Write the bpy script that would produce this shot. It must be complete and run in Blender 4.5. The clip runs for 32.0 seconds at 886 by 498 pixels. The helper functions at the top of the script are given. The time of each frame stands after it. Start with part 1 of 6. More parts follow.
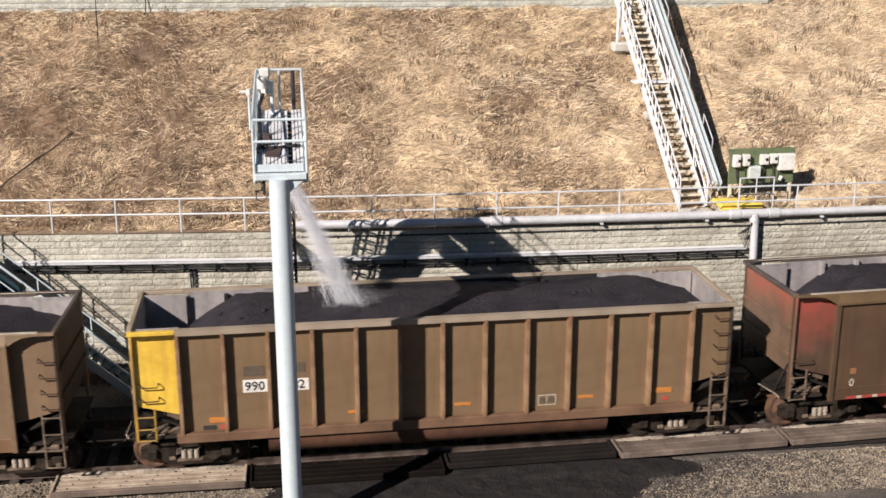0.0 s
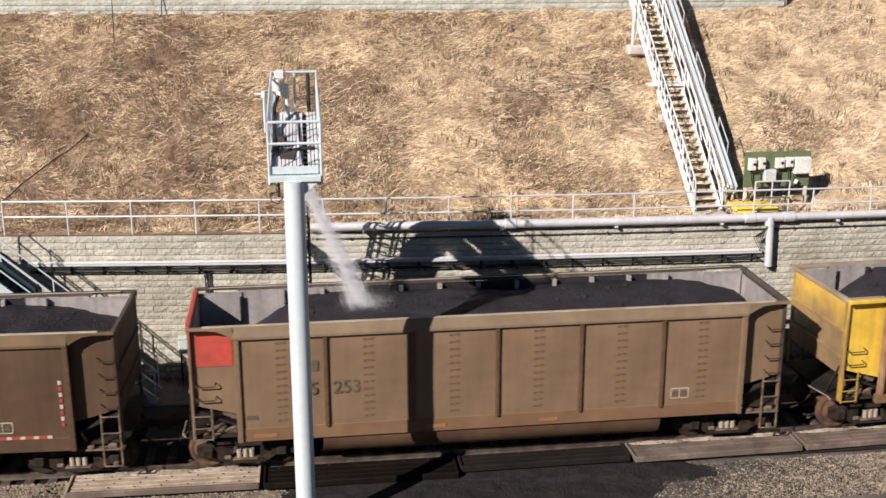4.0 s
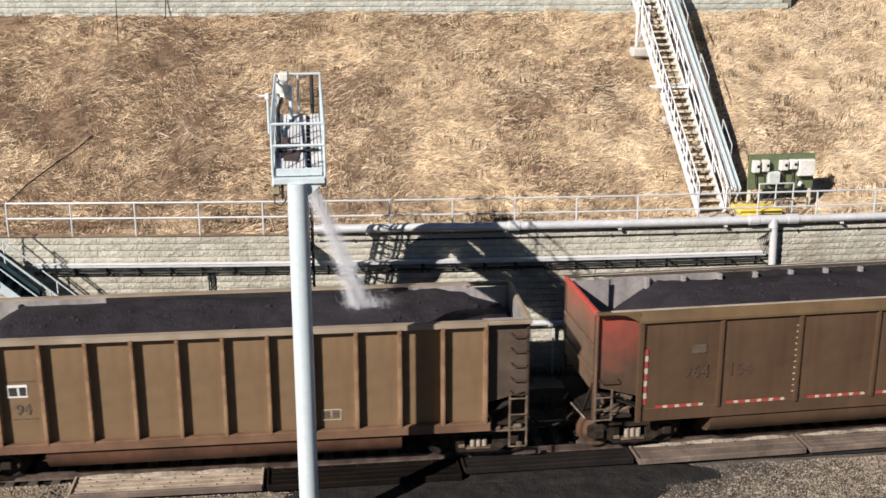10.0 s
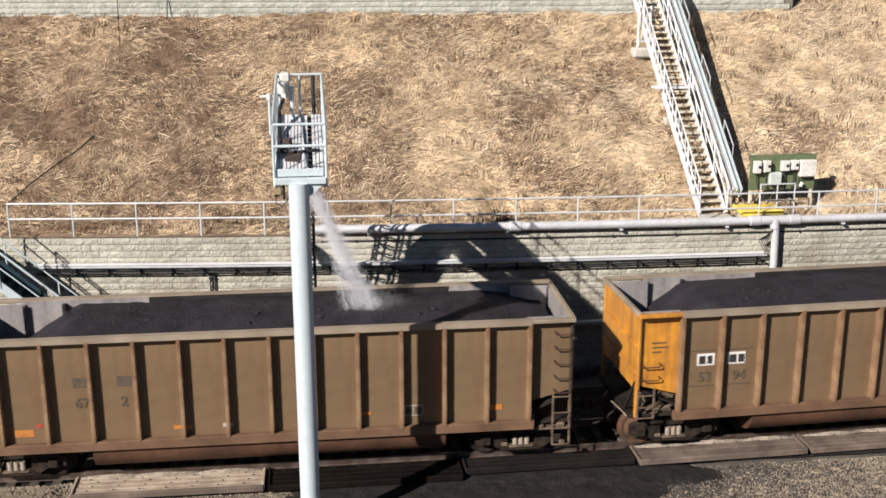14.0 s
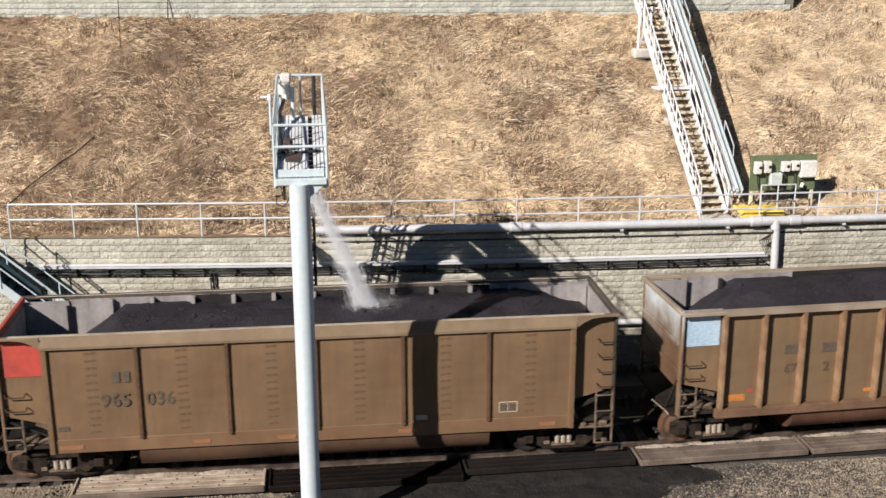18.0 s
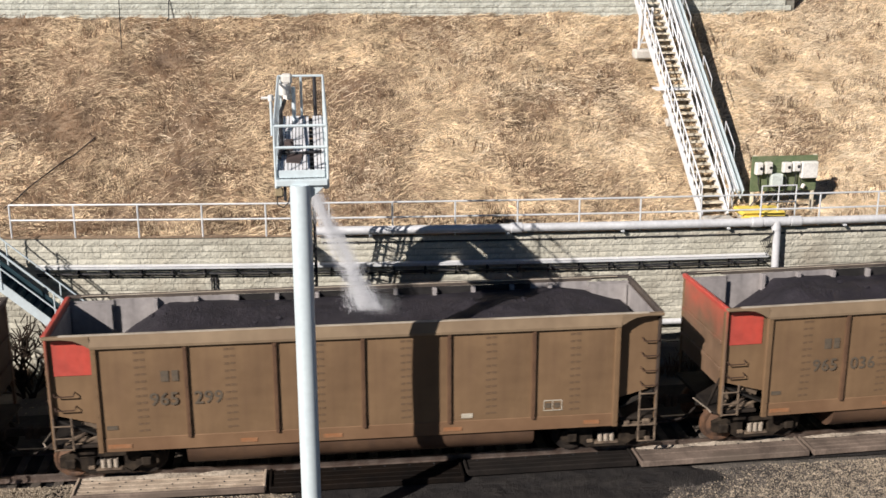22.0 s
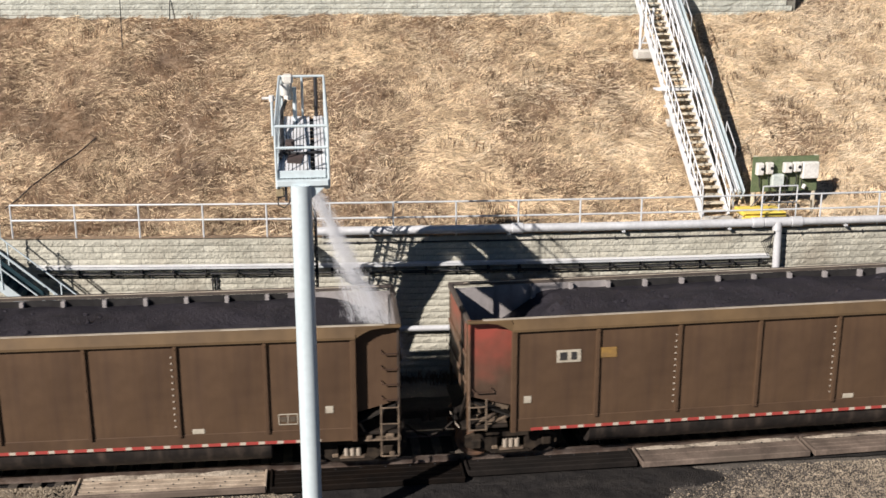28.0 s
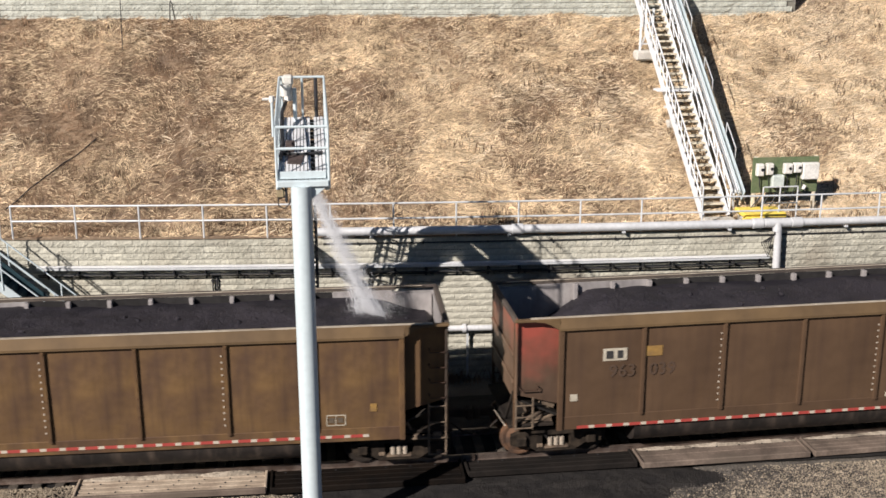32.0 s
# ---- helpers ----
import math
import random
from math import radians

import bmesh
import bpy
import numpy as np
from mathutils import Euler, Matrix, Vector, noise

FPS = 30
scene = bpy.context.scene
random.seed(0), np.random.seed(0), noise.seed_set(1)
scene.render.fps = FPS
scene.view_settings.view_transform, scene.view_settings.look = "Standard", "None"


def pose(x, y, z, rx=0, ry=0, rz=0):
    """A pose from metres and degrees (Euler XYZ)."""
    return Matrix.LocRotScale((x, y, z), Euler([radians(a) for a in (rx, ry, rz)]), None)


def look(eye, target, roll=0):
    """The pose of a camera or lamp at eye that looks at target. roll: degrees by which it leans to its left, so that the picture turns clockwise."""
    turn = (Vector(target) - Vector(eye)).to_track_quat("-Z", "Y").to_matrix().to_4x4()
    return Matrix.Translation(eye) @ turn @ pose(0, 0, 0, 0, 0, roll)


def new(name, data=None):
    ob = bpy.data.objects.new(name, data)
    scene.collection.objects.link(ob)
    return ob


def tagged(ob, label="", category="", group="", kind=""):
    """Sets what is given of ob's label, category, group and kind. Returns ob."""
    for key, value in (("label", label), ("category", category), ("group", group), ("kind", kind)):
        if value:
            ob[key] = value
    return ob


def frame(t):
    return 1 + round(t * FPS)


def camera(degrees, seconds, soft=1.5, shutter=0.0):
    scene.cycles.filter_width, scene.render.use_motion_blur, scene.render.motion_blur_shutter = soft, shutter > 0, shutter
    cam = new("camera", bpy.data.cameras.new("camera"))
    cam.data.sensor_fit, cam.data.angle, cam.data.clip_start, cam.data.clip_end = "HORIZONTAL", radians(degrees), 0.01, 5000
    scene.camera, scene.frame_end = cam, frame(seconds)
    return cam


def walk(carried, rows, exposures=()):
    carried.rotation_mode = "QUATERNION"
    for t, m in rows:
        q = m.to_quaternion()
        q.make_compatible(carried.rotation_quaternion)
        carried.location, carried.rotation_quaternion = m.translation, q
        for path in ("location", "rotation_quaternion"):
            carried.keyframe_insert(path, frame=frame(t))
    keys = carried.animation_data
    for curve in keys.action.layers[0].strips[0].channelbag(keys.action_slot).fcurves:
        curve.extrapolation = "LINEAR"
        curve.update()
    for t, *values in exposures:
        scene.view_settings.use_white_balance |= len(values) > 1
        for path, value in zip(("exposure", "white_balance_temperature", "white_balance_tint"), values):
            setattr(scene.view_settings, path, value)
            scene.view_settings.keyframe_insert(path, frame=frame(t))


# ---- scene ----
# ---- camera ----
EYE = (0.0, -26.935, 12.956)
TURN = ((0.0, 38, 12), (0.5, 35, 11), (1.0, 26, 11), (1.5, 20, 9), (2.0, 17, 8), (3.0, 14, 8), (4.5, 11, 7), (6.0, 9, 6),
        (8.0, 6.5, 5), (11.0, 5, 3.5), (14.0, 3, 3), (17.0, 2, 2), (20.0, 1.5, 1.5), (23.0, 0, 0.2), (27.5, -1, 0), (32.0, -1.4, -1.5))
FOCAL = 2022.0
cam = camera(2 * math.degrees(math.atan(784 / FOCAL)), 32.0, soft=1.55, shutter=0.3)


def eye_pose(dx, dy):
    """The camera's pose for a small pan (to the right and up, in units of 1/FOCAL rad) from its resting aim."""
    pitch, yaw = 15.964 + math.degrees(-dy / FOCAL), 6.601 + math.degrees(dx / FOCAL)
    return pose(*EYE, 90 - pitch, 0, -yaw) @ pose(0, 0, 0, 0, 0, -0.08)


walk(cam, [(t, eye_pose(dx, -dy)) for t, dx, dy in TURN], ((0.0, 0.54, 6620, 13.5), (4.0, 0.54, 6620, 13.5), (9.0, 0.54, 6510, 10.5), (32.0, 0.54, 6510, 10.5)))

# ---- light ----
SUN_WAY = Vector((1.125, 1.0, -0.91)).normalized()
world = bpy.data.worlds.new("sky")
scene.world = world
world.use_nodes = True
sky = world.node_tree.nodes.new("ShaderNodeTexSky")
sky.sky_type, sky.sun_disc = "NISHITA", False
sky.air_density, sky.dust_density, sky.ozone_density = 1.0, 0.2, 8.0
sky.sun_elevation, sky.sun_rotation = radians(31.2), math.atan2(SUN_WAY.x, -SUN_WAY.y)
world.node_tree.links.new(sky.outputs[0], world.node_tree.nodes["Background"].inputs[0])
world.node_tree.nodes["Background"].inputs[1].default_value = 0.022
sun = new("sun", bpy.data.lights.new("sun", "SUN"))
sun.data.energy, sun.data.angle, sun.data.color = 5.0, radians(0.55), (1.0, 0.925, 0.865)
sun.matrix_world = look((-40, -45, 40), Vector((-40, -45, 40)) + SUN_WAY)


# ---- materials ----
def surface(name, a, b, size=1.0, rough=0.7, metal=0.0, bump=0.15, fine=30.0, spread=(0.35, 0.65), per_piece=0.0, streaks=0.0, dirt=None, island=False, grit=0.45):
    """Two colours mixed by coarse stains, fine grain on top, relief, and optional run-down streaks or dirt patches."""
    m = bpy.data.materials.new(name)
    m.use_nodes = True
    nodes, links = m.node_tree.nodes, m.node_tree.links
    bsdf = nodes["Principled BSDF"]
    where = nodes.new("ShaderNodeTexCoord").outputs["Object"]

    def grain(scale, detail, vector=None):
        n = nodes.new("ShaderNodeTexNoise")
        n.inputs["Scale"].default_value, n.inputs["Detail"].default_value = scale, detail
        links.new(vector or where, n.inputs["Vector"])
        return n.outputs["Fac"]

    def ramp(fac, lo, hi):
        r = nodes.new("ShaderNodeMapRange")
        r.inputs["From Min"].default_value, r.inputs["From Max"].default_value = lo, hi
        links.new(fac, r.inputs["Value"])
        return r.outputs["Result"]

    def mix(fac, c1, c2, kind="MIX"):
        n = nodes.new("ShaderNodeMix")
        n.data_type, n.blend_type = "RGBA", kind
        for socket, v in (("Factor", fac), ("A", c1), ("B", c2)):
            s = [i for i in n.inputs if i.name == socket and i.type == ("VALUE" if socket == "Factor" else "RGBA")][0]
            if isinstance(v, (int, float)):
                s.default_value = v
            elif isinstance(v, tuple):
                s.default_value = (*v, 1)
            else:
                links.new(v, s)
        return n.outputs[2]

    def math_node(kind, v1, v2):
        n = nodes.new("ShaderNodeMath")
        n.operation = kind
        for i, v in enumerate((v1, v2)):
            if isinstance(v, (int, float)):
                n.inputs[i].default_value = v
            else:
                links.new(v, n.inputs[i])
        return n.outputs[0]

    coarse = ramp(grain(1.0 / size, 5), *spread)
    colour = mix(coarse, a, b)
    small = grain(fine, 4)
    colour = mix(grit, colour, mix(ramp(small, 0.3, 0.7), (0.55, 0.55, 0.55), (1.35, 1.35, 1.35)), "MULTIPLY")
    if streaks:
        mp = nodes.new("ShaderNodeMapping")
        mp.inputs["Scale"].default_value = (5.0, 5.0, 0.35)
        links.new(where, mp.inputs["Vector"])
        run = math_node("MULTIPLY", ramp(grain(1.0, 4, mp.outputs[0]), 0.45, 0.75), streaks)
        colour = mix(run, colour, dirt or tuple(0.45 * v for v in a))
    elif dirt:
        colour = mix(math_node("MULTIPLY", ramp(grain(0.45, 6), 0.5, 0.62), 0.8), colour, dirt)
    if per_piece:
        info = nodes.new("ShaderNodeNewGeometry").outputs["Random Per Island"] if island else nodes.new("ShaderNodeObjectInfo").outputs["Random"]
        colour = mix(1.0, colour, mix(info, (1 - per_piece,) * 3, (1 + per_piece,) * 3), "MULTIPLY")
    links.new(colour, bsdf.inputs["Base Color"])
    bsdf.inputs["Metallic"].default_value = metal
    if max(a) < 0.05 and rough > 0.65:
        bsdf.inputs["Specular IOR Level"].default_value = 0.12
    elif max(a) < 0.3 and rough >= 0.5:
        bsdf.inputs["Specular IOR Level"].default_value = 0.22
    links.new(ramp_rough(nodes, links, small, rough), bsdf.inputs["Roughness"])
    if bump:
        n = nodes.new("ShaderNodeBump")
        n.inputs["Strength"].default_value, n.inputs["Distance"].default_value = min(1.0, bump * 3), bump * 0.1
        links.new(math_node("ADD", small, coarse), n.inputs["Height"])
        links.new(n.outputs[0], bsdf.inputs["Normal"])
    return m


def ramp_rough(nodes, links, fac, rough):
    r = nodes.new("ShaderNodeMapRange")
    r.inputs["To Min"].default_value, r.inputs["To Max"].default_value = max(0.05, rough - 0.12), min(1, rough + 0.12)
    links.new(fac, r.inputs["Value"])
    return r.outputs["Result"]


M = {}
M["galv"] = surface("galvanised_steel", (0.66, 0.68, 0.69), (0.55, 0.57, 0.58), 0.5, 0.5, 0.25, 0.02, 40)
M["galv_pipe"] = surface("zinc_pipe", (0.66, 0.67, 0.68), (0.56, 0.57, 0.58), 0.9, 0.45, 0.2, 0.01, 12, streaks=0.15, grit=0.2)
M["white_steel"] = surface("pale_painted_steel", (0.55, 0.63, 0.65), (0.50, 0.58, 0.61), 1.4, 0.4, 0.0, 0.01, 8, streaks=0.3, dirt=(0.40, 0.43, 0.43), grit=0.12)
M["dark_steel"] = surface("dark_steel", (0.05, 0.05, 0.055), (0.03, 0.03, 0.03), 0.3, 0.55, 0.4, 0.05, 40)
# near-black for undersides and mat beds, gap shade put into the colour
M["black_gap"] = surface("gap_shade_black", (0.018, 0.017, 0.016), (0.03, 0.026, 0.022), 0.4, 0.8, 0, 0.1, 30)
M["block"] = surface("split_face_block", (0.475, 0.46, 0.385), (0.375, 0.36, 0.295), 0.9, 0.92, 0, 0.45, 14, per_piece=0.10, dirt=(0.33, 0.30, 0.24))
M["block_joined"] = surface("split_face_block_wall", (0.475, 0.46, 0.385), (0.375, 0.36, 0.295), 0.9, 0.92, 0, 0.45, 14, per_piece=0.10, dirt=(0.33, 0.30, 0.24), island=True)
M["mortar"] = surface("wall_core", (0.22, 0.21, 0.175), (0.17, 0.16, 0.135), 0.4, 0.95, 0, 0.2, 20)
M["block_pale"] = surface("greenish_block", (0.485, 0.495, 0.435), (0.41, 0.42, 0.365), 0.6, 0.9, 0, 0.4, 15, per_piece=0.08, island=True)
M["soil"] = surface("dry_soil", (0.32, 0.23, 0.15), (0.22, 0.155, 0.10), 1.0, 0.95, 0, 0.5, 9, dirt=(0.17, 0.12, 0.083))
M["straw"] = surface("dry_straw", (0.7811, 0.612, 0.3984), (0.4922, 0.3691, 0.2288), 1.1, 0.8, 0, 0, 3, per_piece=0.52, island=True)
M["ground"] = surface("coal_dust_gravel", (0.169, 0.1487, 0.1251), (0.09295, 0.08281, 0.07267), 1.2, 0.95, 0, 0.6, 22)
M["gravel"] = surface("gravel_stone", (0.3306, 0.2736, 0.1995), (0.1824, 0.1482, 0.1083), 0.3, 0.9, 0, 0.1, 40, per_piece=0.3, island=True)
M["coal_dust"] = surface("coal_dust", (0.021, 0.0195, 0.0195), (0.03375, 0.03075, 0.0285), 0.5, 0.85, 0, 0.4, 30)
M["coal"] = surface("coal", (0.03168, 0.02816, 0.0352), (0.01848, 0.01672, 0.02156), 0.8, 0.62, 0, 0.55, 22)
M["rail"] = surface("worn_rail", (0.25, 0.20, 0.17), (0.14, 0.10, 0.08), 0.3, 0.4, 0.7, 0.05, 30)
M["tie"] = surface("tie_wood", (0.12, 0.10, 0.08), (0.07, 0.06, 0.05), 0.3, 0.9, 0, 0.3, 30)
M["tan"] = surface("faded_tan_paint", (0.1974, 0.126, 0.06956), (0.1485, 0.09306, 0.05264), 1.6, 0.6, 0.1, 0.01, 3, streaks=0.25, dirt=(0.115, 0.070, 0.044), grit=0.16)
M["grey_tan"] = surface("dusty_olive_tan_paint", (0.205, 0.138, 0.078), (0.155, 0.103, 0.058), 1.6, 0.6, 0.1, 0.01, 3, streaks=0.25, dirt=(0.105, 0.066, 0.042), grit=0.18)
M["brown"] = surface("dark_brown_paint", (0.109, 0.06674, 0.03934), (0.07802, 0.04794, 0.02972), 1.6, 0.55, 0.1, 0.01, 3, streaks=0.4, dirt=(0.060, 0.037, 0.027), grit=0.16)
M["chord_tan"] = surface("chord_tan", (0.225, 0.165, 0.105), (0.175, 0.125, 0.08), 1.3, 0.6, 0.1, 0.01, 4, grit=0.18)
M["chord_gold"] = surface("chord_gold_brown", (0.150, 0.098, 0.050), (0.105, 0.070, 0.040), 1.2, 0.55, 0.1, 0.01, 4, grit=0.18)
M["yellow"] = surface("yellow_paint", (0.70, 0.47, 0.06), (0.58, 0.37, 0.045), 0.8, 0.5, 0, 0.02, 6, streaks=0.5, dirt=(0.34, 0.20, 0.05), grit=0.2)
M["orange"] = surface("orange_paint", (0.66, 0.29, 0.03), (0.45, 0.19, 0.03), 0.6, 0.5, 0, 0.02, 6, streaks=0.75, dirt=(0.16, 0.085, 0.045), grit=0.2)
M["red"] = surface("faded_red_paint", (0.46, 0.065, 0.045), (0.36, 0.06, 0.045), 0.7, 0.5, 0, 0.02, 6, streaks=0.3, dirt=(0.22, 0.07, 0.05), grit=0.2)
M["rust_red"] = surface("rusty_red_paint", (0.21, 0.062, 0.043), (0.115, 0.057, 0.042), 0.5, 0.6, 0, 0.03, 6, streaks=0.7, dirt=(0.09, 0.052, 0.04), grit=0.25)
M["sky_blue"] = surface("pale_blue_paint", (0.42, 0.56, 0.68), (0.34, 0.47, 0.58), 0.7, 0.5, 0, 0.02, 18, streaks=0.25)
M["inner"] = surface("worn_inner_sheet", (0.36, 0.335, 0.325), (0.25, 0.232, 0.228), 0.9, 0.6, 0.1, 0.03, 8, streaks=0.4, dirt=(0.08, 0.074, 0.075), grit=0.25)
# grime and the shade under the wagon share this dark tone
M["bogie"] = surface("grimy_shaded_cast_steel", (0.034, 0.027, 0.022), (0.015, 0.013, 0.012), 0.4, 0.75, 0.2, 0.15, 24)
M["wheel"] = surface("rusty_wheel", (0.20, 0.11, 0.065), (0.09, 0.06, 0.045), 0.3, 0.6, 0.4, 0.1, 24)
M["white"] = surface("white_vinyl", (0.72, 0.71, 0.67), (0.60, 0.58, 0.53), 0.4, 0.6, 0, 0.01, 20)
M["black"] = surface("black_paint", (0.03, 0.03, 0.032), (0.045, 0.042, 0.04), 0.4, 0.6, 0, 0.01, 20)
M["strip_red"] = surface("dirty_red_tape", (0.40, 0.052, 0.042), (0.25, 0.045, 0.035), 0.3, 0.6, 0, 0, 8)
M["strip_white"] = surface("dirty_white_tape", (0.52, 0.46, 0.38), (0.40, 0.34, 0.27), 0.3, 0.6, 0, 0, 8)
M["stencil_white"] = surface("dull_white_stencil", (0.46, 0.42, 0.34), (0.36, 0.32, 0.25), 0.3, 0.6, 0, 0, 20)
# darker inner sheet for mid-wagon walls and ribbed wagons' posts
M["inner_dark"] = surface("dark_inner_sheet", (0.035, 0.033, 0.033), (0.02, 0.019, 0.019), 0.7, 0.7, 0.1, 0.03, 8)
M["tray_top"] = surface("bright_zinc_cover", (0.80, 0.81, 0.82), (0.68, 0.69, 0.71), 0.8, 0.5, 0.1, 0.01, 20, grit=0.2)
M["tan_dusty"] = surface("dusty_pale_tan_paint", (0.2068, 0.1391, 0.08366), (0.1579, 0.1034, 0.06298), 1.6, 0.65, 0.05, 0.01, 3, streaks=0.25, dirt=(0.13, 0.083, 0.053), grit=0.16)
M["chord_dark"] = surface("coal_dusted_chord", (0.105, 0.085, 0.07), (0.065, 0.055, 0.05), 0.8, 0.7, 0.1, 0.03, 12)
M["stair_zinc"] = surface("bright_stair_zinc", (0.78, 0.80, 0.82), (0.66, 0.68, 0.70), 0.5, 0.5, 0.1, 0.02, 30)
M["spring"] = surface("dusty_spring_steel", (0.34, 0.29, 0.23), (0.20, 0.165, 0.13), 0.3, 0.7, 0.2, 0.05, 24)
M["brown_gold"] = surface("rust_gold_brown_paint", (0.1551, 0.09212, 0.04136), (0.0893, 0.05264, 0.0329), 0.9, 0.55, 0.1, 0.02, 5, streaks=0.5, dirt=(0.062, 0.038, 0.027), grit=0.22)
M["rust_brown"] = surface("rust_brown_underside", (0.135, 0.068, 0.042), (0.085, 0.045, 0.03), 0.9, 0.6, 0.1, 0.03, 7, grit=0.3, streaks=0.3)
# ends turned away from the sun: their shade is put into the colour
M["end_shade"] = surface("shaded_end_sheet", (0.060, 0.044, 0.034), (0.036, 0.028, 0.023), 0.7, 0.75, 0.1, 0.05, 10)
M["yellow_dirty"] = surface("dirty_yellow_paint", (0.42, 0.26, 0.035), (0.26, 0.155, 0.035), 0.6, 0.55, 0, 0.02, 6, streaks=0.6, dirt=(0.12, 0.08, 0.04), grit=0.25)
M["orange_mark"] = surface("orange_mark", (0.55, 0.20, 0.03), (0.36, 0.15, 0.05), 0.2, 0.6, 0, 0.01, 30)
M["orange_smear"] = surface("rubbed_orange_smear", (0.30, 0.125, 0.05), (0.215, 0.118, 0.062), 0.18, 0.6, 0, 0, 9)
M["gold_mark"] = surface("gold_mark", (0.30, 0.175, 0.045), (0.20, 0.12, 0.045), 0.2, 0.6, 0, 0, 20)


# ---- mesh tools ----
class Buf:
    """Gathers vertices and faces of one mesh."""

    def __init__(self):
        self.v, self.f = [], []

    def add(self, verts, faces):
        n = len(self.v)
        self.v += [tuple(q) for q in verts]
        self.f += [tuple(i + n for i in face) for face in faces]
        return self

    def box(self, c, s, m=None, bev=0.0):
        """A box with centre c and size s; bev chamfers its edges."""
        hx, hy, hz = s[0] / 2, s[1] / 2, s[2] / 2
        b = min(bev, hx * 0.45, hy * 0.45, hz * 0.45)
        if b <= 0:
            vs = [(x * hx, y * hy, z * hz) for z in (-1, 1) for x, y in ((-1, -1), (1, -1), (1, 1), (-1, 1))]
            fs = [(3, 2, 1, 0), (4, 5, 6, 7), (0, 1, 5, 4), (1, 2, 6, 5), (2, 3, 7, 6), (3, 0, 4, 7)]
        else:
            vs, ix = [], {}
            for sx in (-1, 1):
                for sy in (-1, 1):
                    for sz in (-1, 1):
                        for ax in range(3):
                            ix[sx, sy, sz, ax] = len(vs)
                            vs.append((sx * (hx - (b if ax != 0 else 0)), sy * (hy - (b if ax != 1 else 0)), sz * (hz - (b if ax != 2 else 0))))
            fs = []
            for sg in (-1, 1):
                fs.append([ix[sg, a, d, 0] for a, d in ((-1, -1), (1, -1), (1, 1), (-1, 1))][::sg])
                fs.append([ix[a, sg, d, 1] for a, d in ((-1, -1), (1, -1), (1, 1), (-1, 1))][::-sg])
                fs.append([ix[a, d, sg, 2] for a, d in ((-1, -1), (1, -1), (1, 1), (-1, 1))][::sg])
                for tg in (-1, 1):
                    fs.append([ix[sg, tg, -1, 0], ix[sg, tg, -1, 1], ix[sg, tg, 1, 1], ix[sg, tg, 1, 0]])
                    fs.append([ix[sg, -1, tg, 0], ix[sg, -1, tg, 2], ix[sg, 1, tg, 2], ix[sg, 1, tg, 0]])
                    fs.append([ix[-1, sg, tg, 1], ix[-1, sg, tg, 2], ix[1, sg, tg, 2], ix[1, sg, tg, 1]])
                    for ug in (-1, 1):
                        fs.append([ix[sg, tg, ug, k] for k in range(3)])
        m = m or Matrix()
        return self.add([m @ (Vector(q) + Vector(c)) if m == Matrix() else m @ Vector(q) + Vector(c) for q in vs], fs)

    def bar(self, a, b, w, h, up=(0, 0, 1), bev=0.0):
        """A straight bar from a to b, w wide and h high."""
        a, b = Vector(a), Vector(b)
        x = (b - a).normalized()
        y = Vector(up).cross(x)
        y = y.normalized() if y.length > 1e-6 else Vector((0, 1, 0)).cross(x).normalized()
        z = x.cross(y)
        m = Matrix((x, y, z)).transposed()
        t = Buf().box((0, 0, 0), ((b - a).length, w, h), None, bev)
        return self.add([m @ Vector(q) + (a + b) / 2 for q in t.v], t.f)

    def rod(self, a, b, r, n=8, r2=None, caps=True):
        a, b = Vector(a), Vector(b)
        x = (b - a).normalized()
        y = x.cross(Vector((0, 0, 1)) if abs(x.z) < 0.9 else Vector((1, 0, 0))).normalized()
        z = x.cross(y)
        ring = [(math.cos(2 * math.pi * i / n), math.sin(2 * math.pi * i / n)) for i in range(n)]
        vs = [a + r * (p * y + q * z) for p, q in ring] + [b + (r2 or r) * (p * y + q * z) for p, q in ring]
        fs = [(i, (i + 1) % n, n + (i + 1) % n, n + i) for i in range(n)]
        if caps:
            fs += [tuple(range(n))[::-1], tuple(range(n, 2 * n))]
        return self.add(vs, fs)

    def sweep(self, pts, outline):
        """A closed outline (sideways, up) carried along a path as one piece."""
        pts = [Vector(q) for q in pts]
        n, rings = len(outline), []
        for i, q in enumerate(pts):
            x = (pts[min(i + 1, len(pts) - 1)] - pts[max(i - 1, 0)]).normalized()
            y = Vector((0, 0, 1)).cross(x) if abs(x.z) < 0.97 else Vector((0, 1, 0)).cross(x)
            y.normalize()
            z = x.cross(y)
            rings += [q + p * y + t * z for p, t in outline]
        fs = [(k * n + i, k * n + (i + 1) % n, (k + 1) * n + (i + 1) % n, (k + 1) * n + i) for k in range(len(pts) - 1) for i in range(n)]
        fs += [tuple(range(n))[::-1], tuple(range((len(pts) - 1) * n, len(pts) * n))]
        return self.add(rings, fs)

    def tube(self, pts, r, n=6):
        return self.sweep(pts, [(r * math.cos(2 * math.pi * i / n), r * math.sin(2 * math.pi * i / n)) for i in range(n)])

    def ribbon(self, pts, w, h):
        return self.sweep(pts, [(-w / 2, -h / 2), (w / 2, -h / 2), (w / 2, h / 2), (-w / 2, h / 2)])

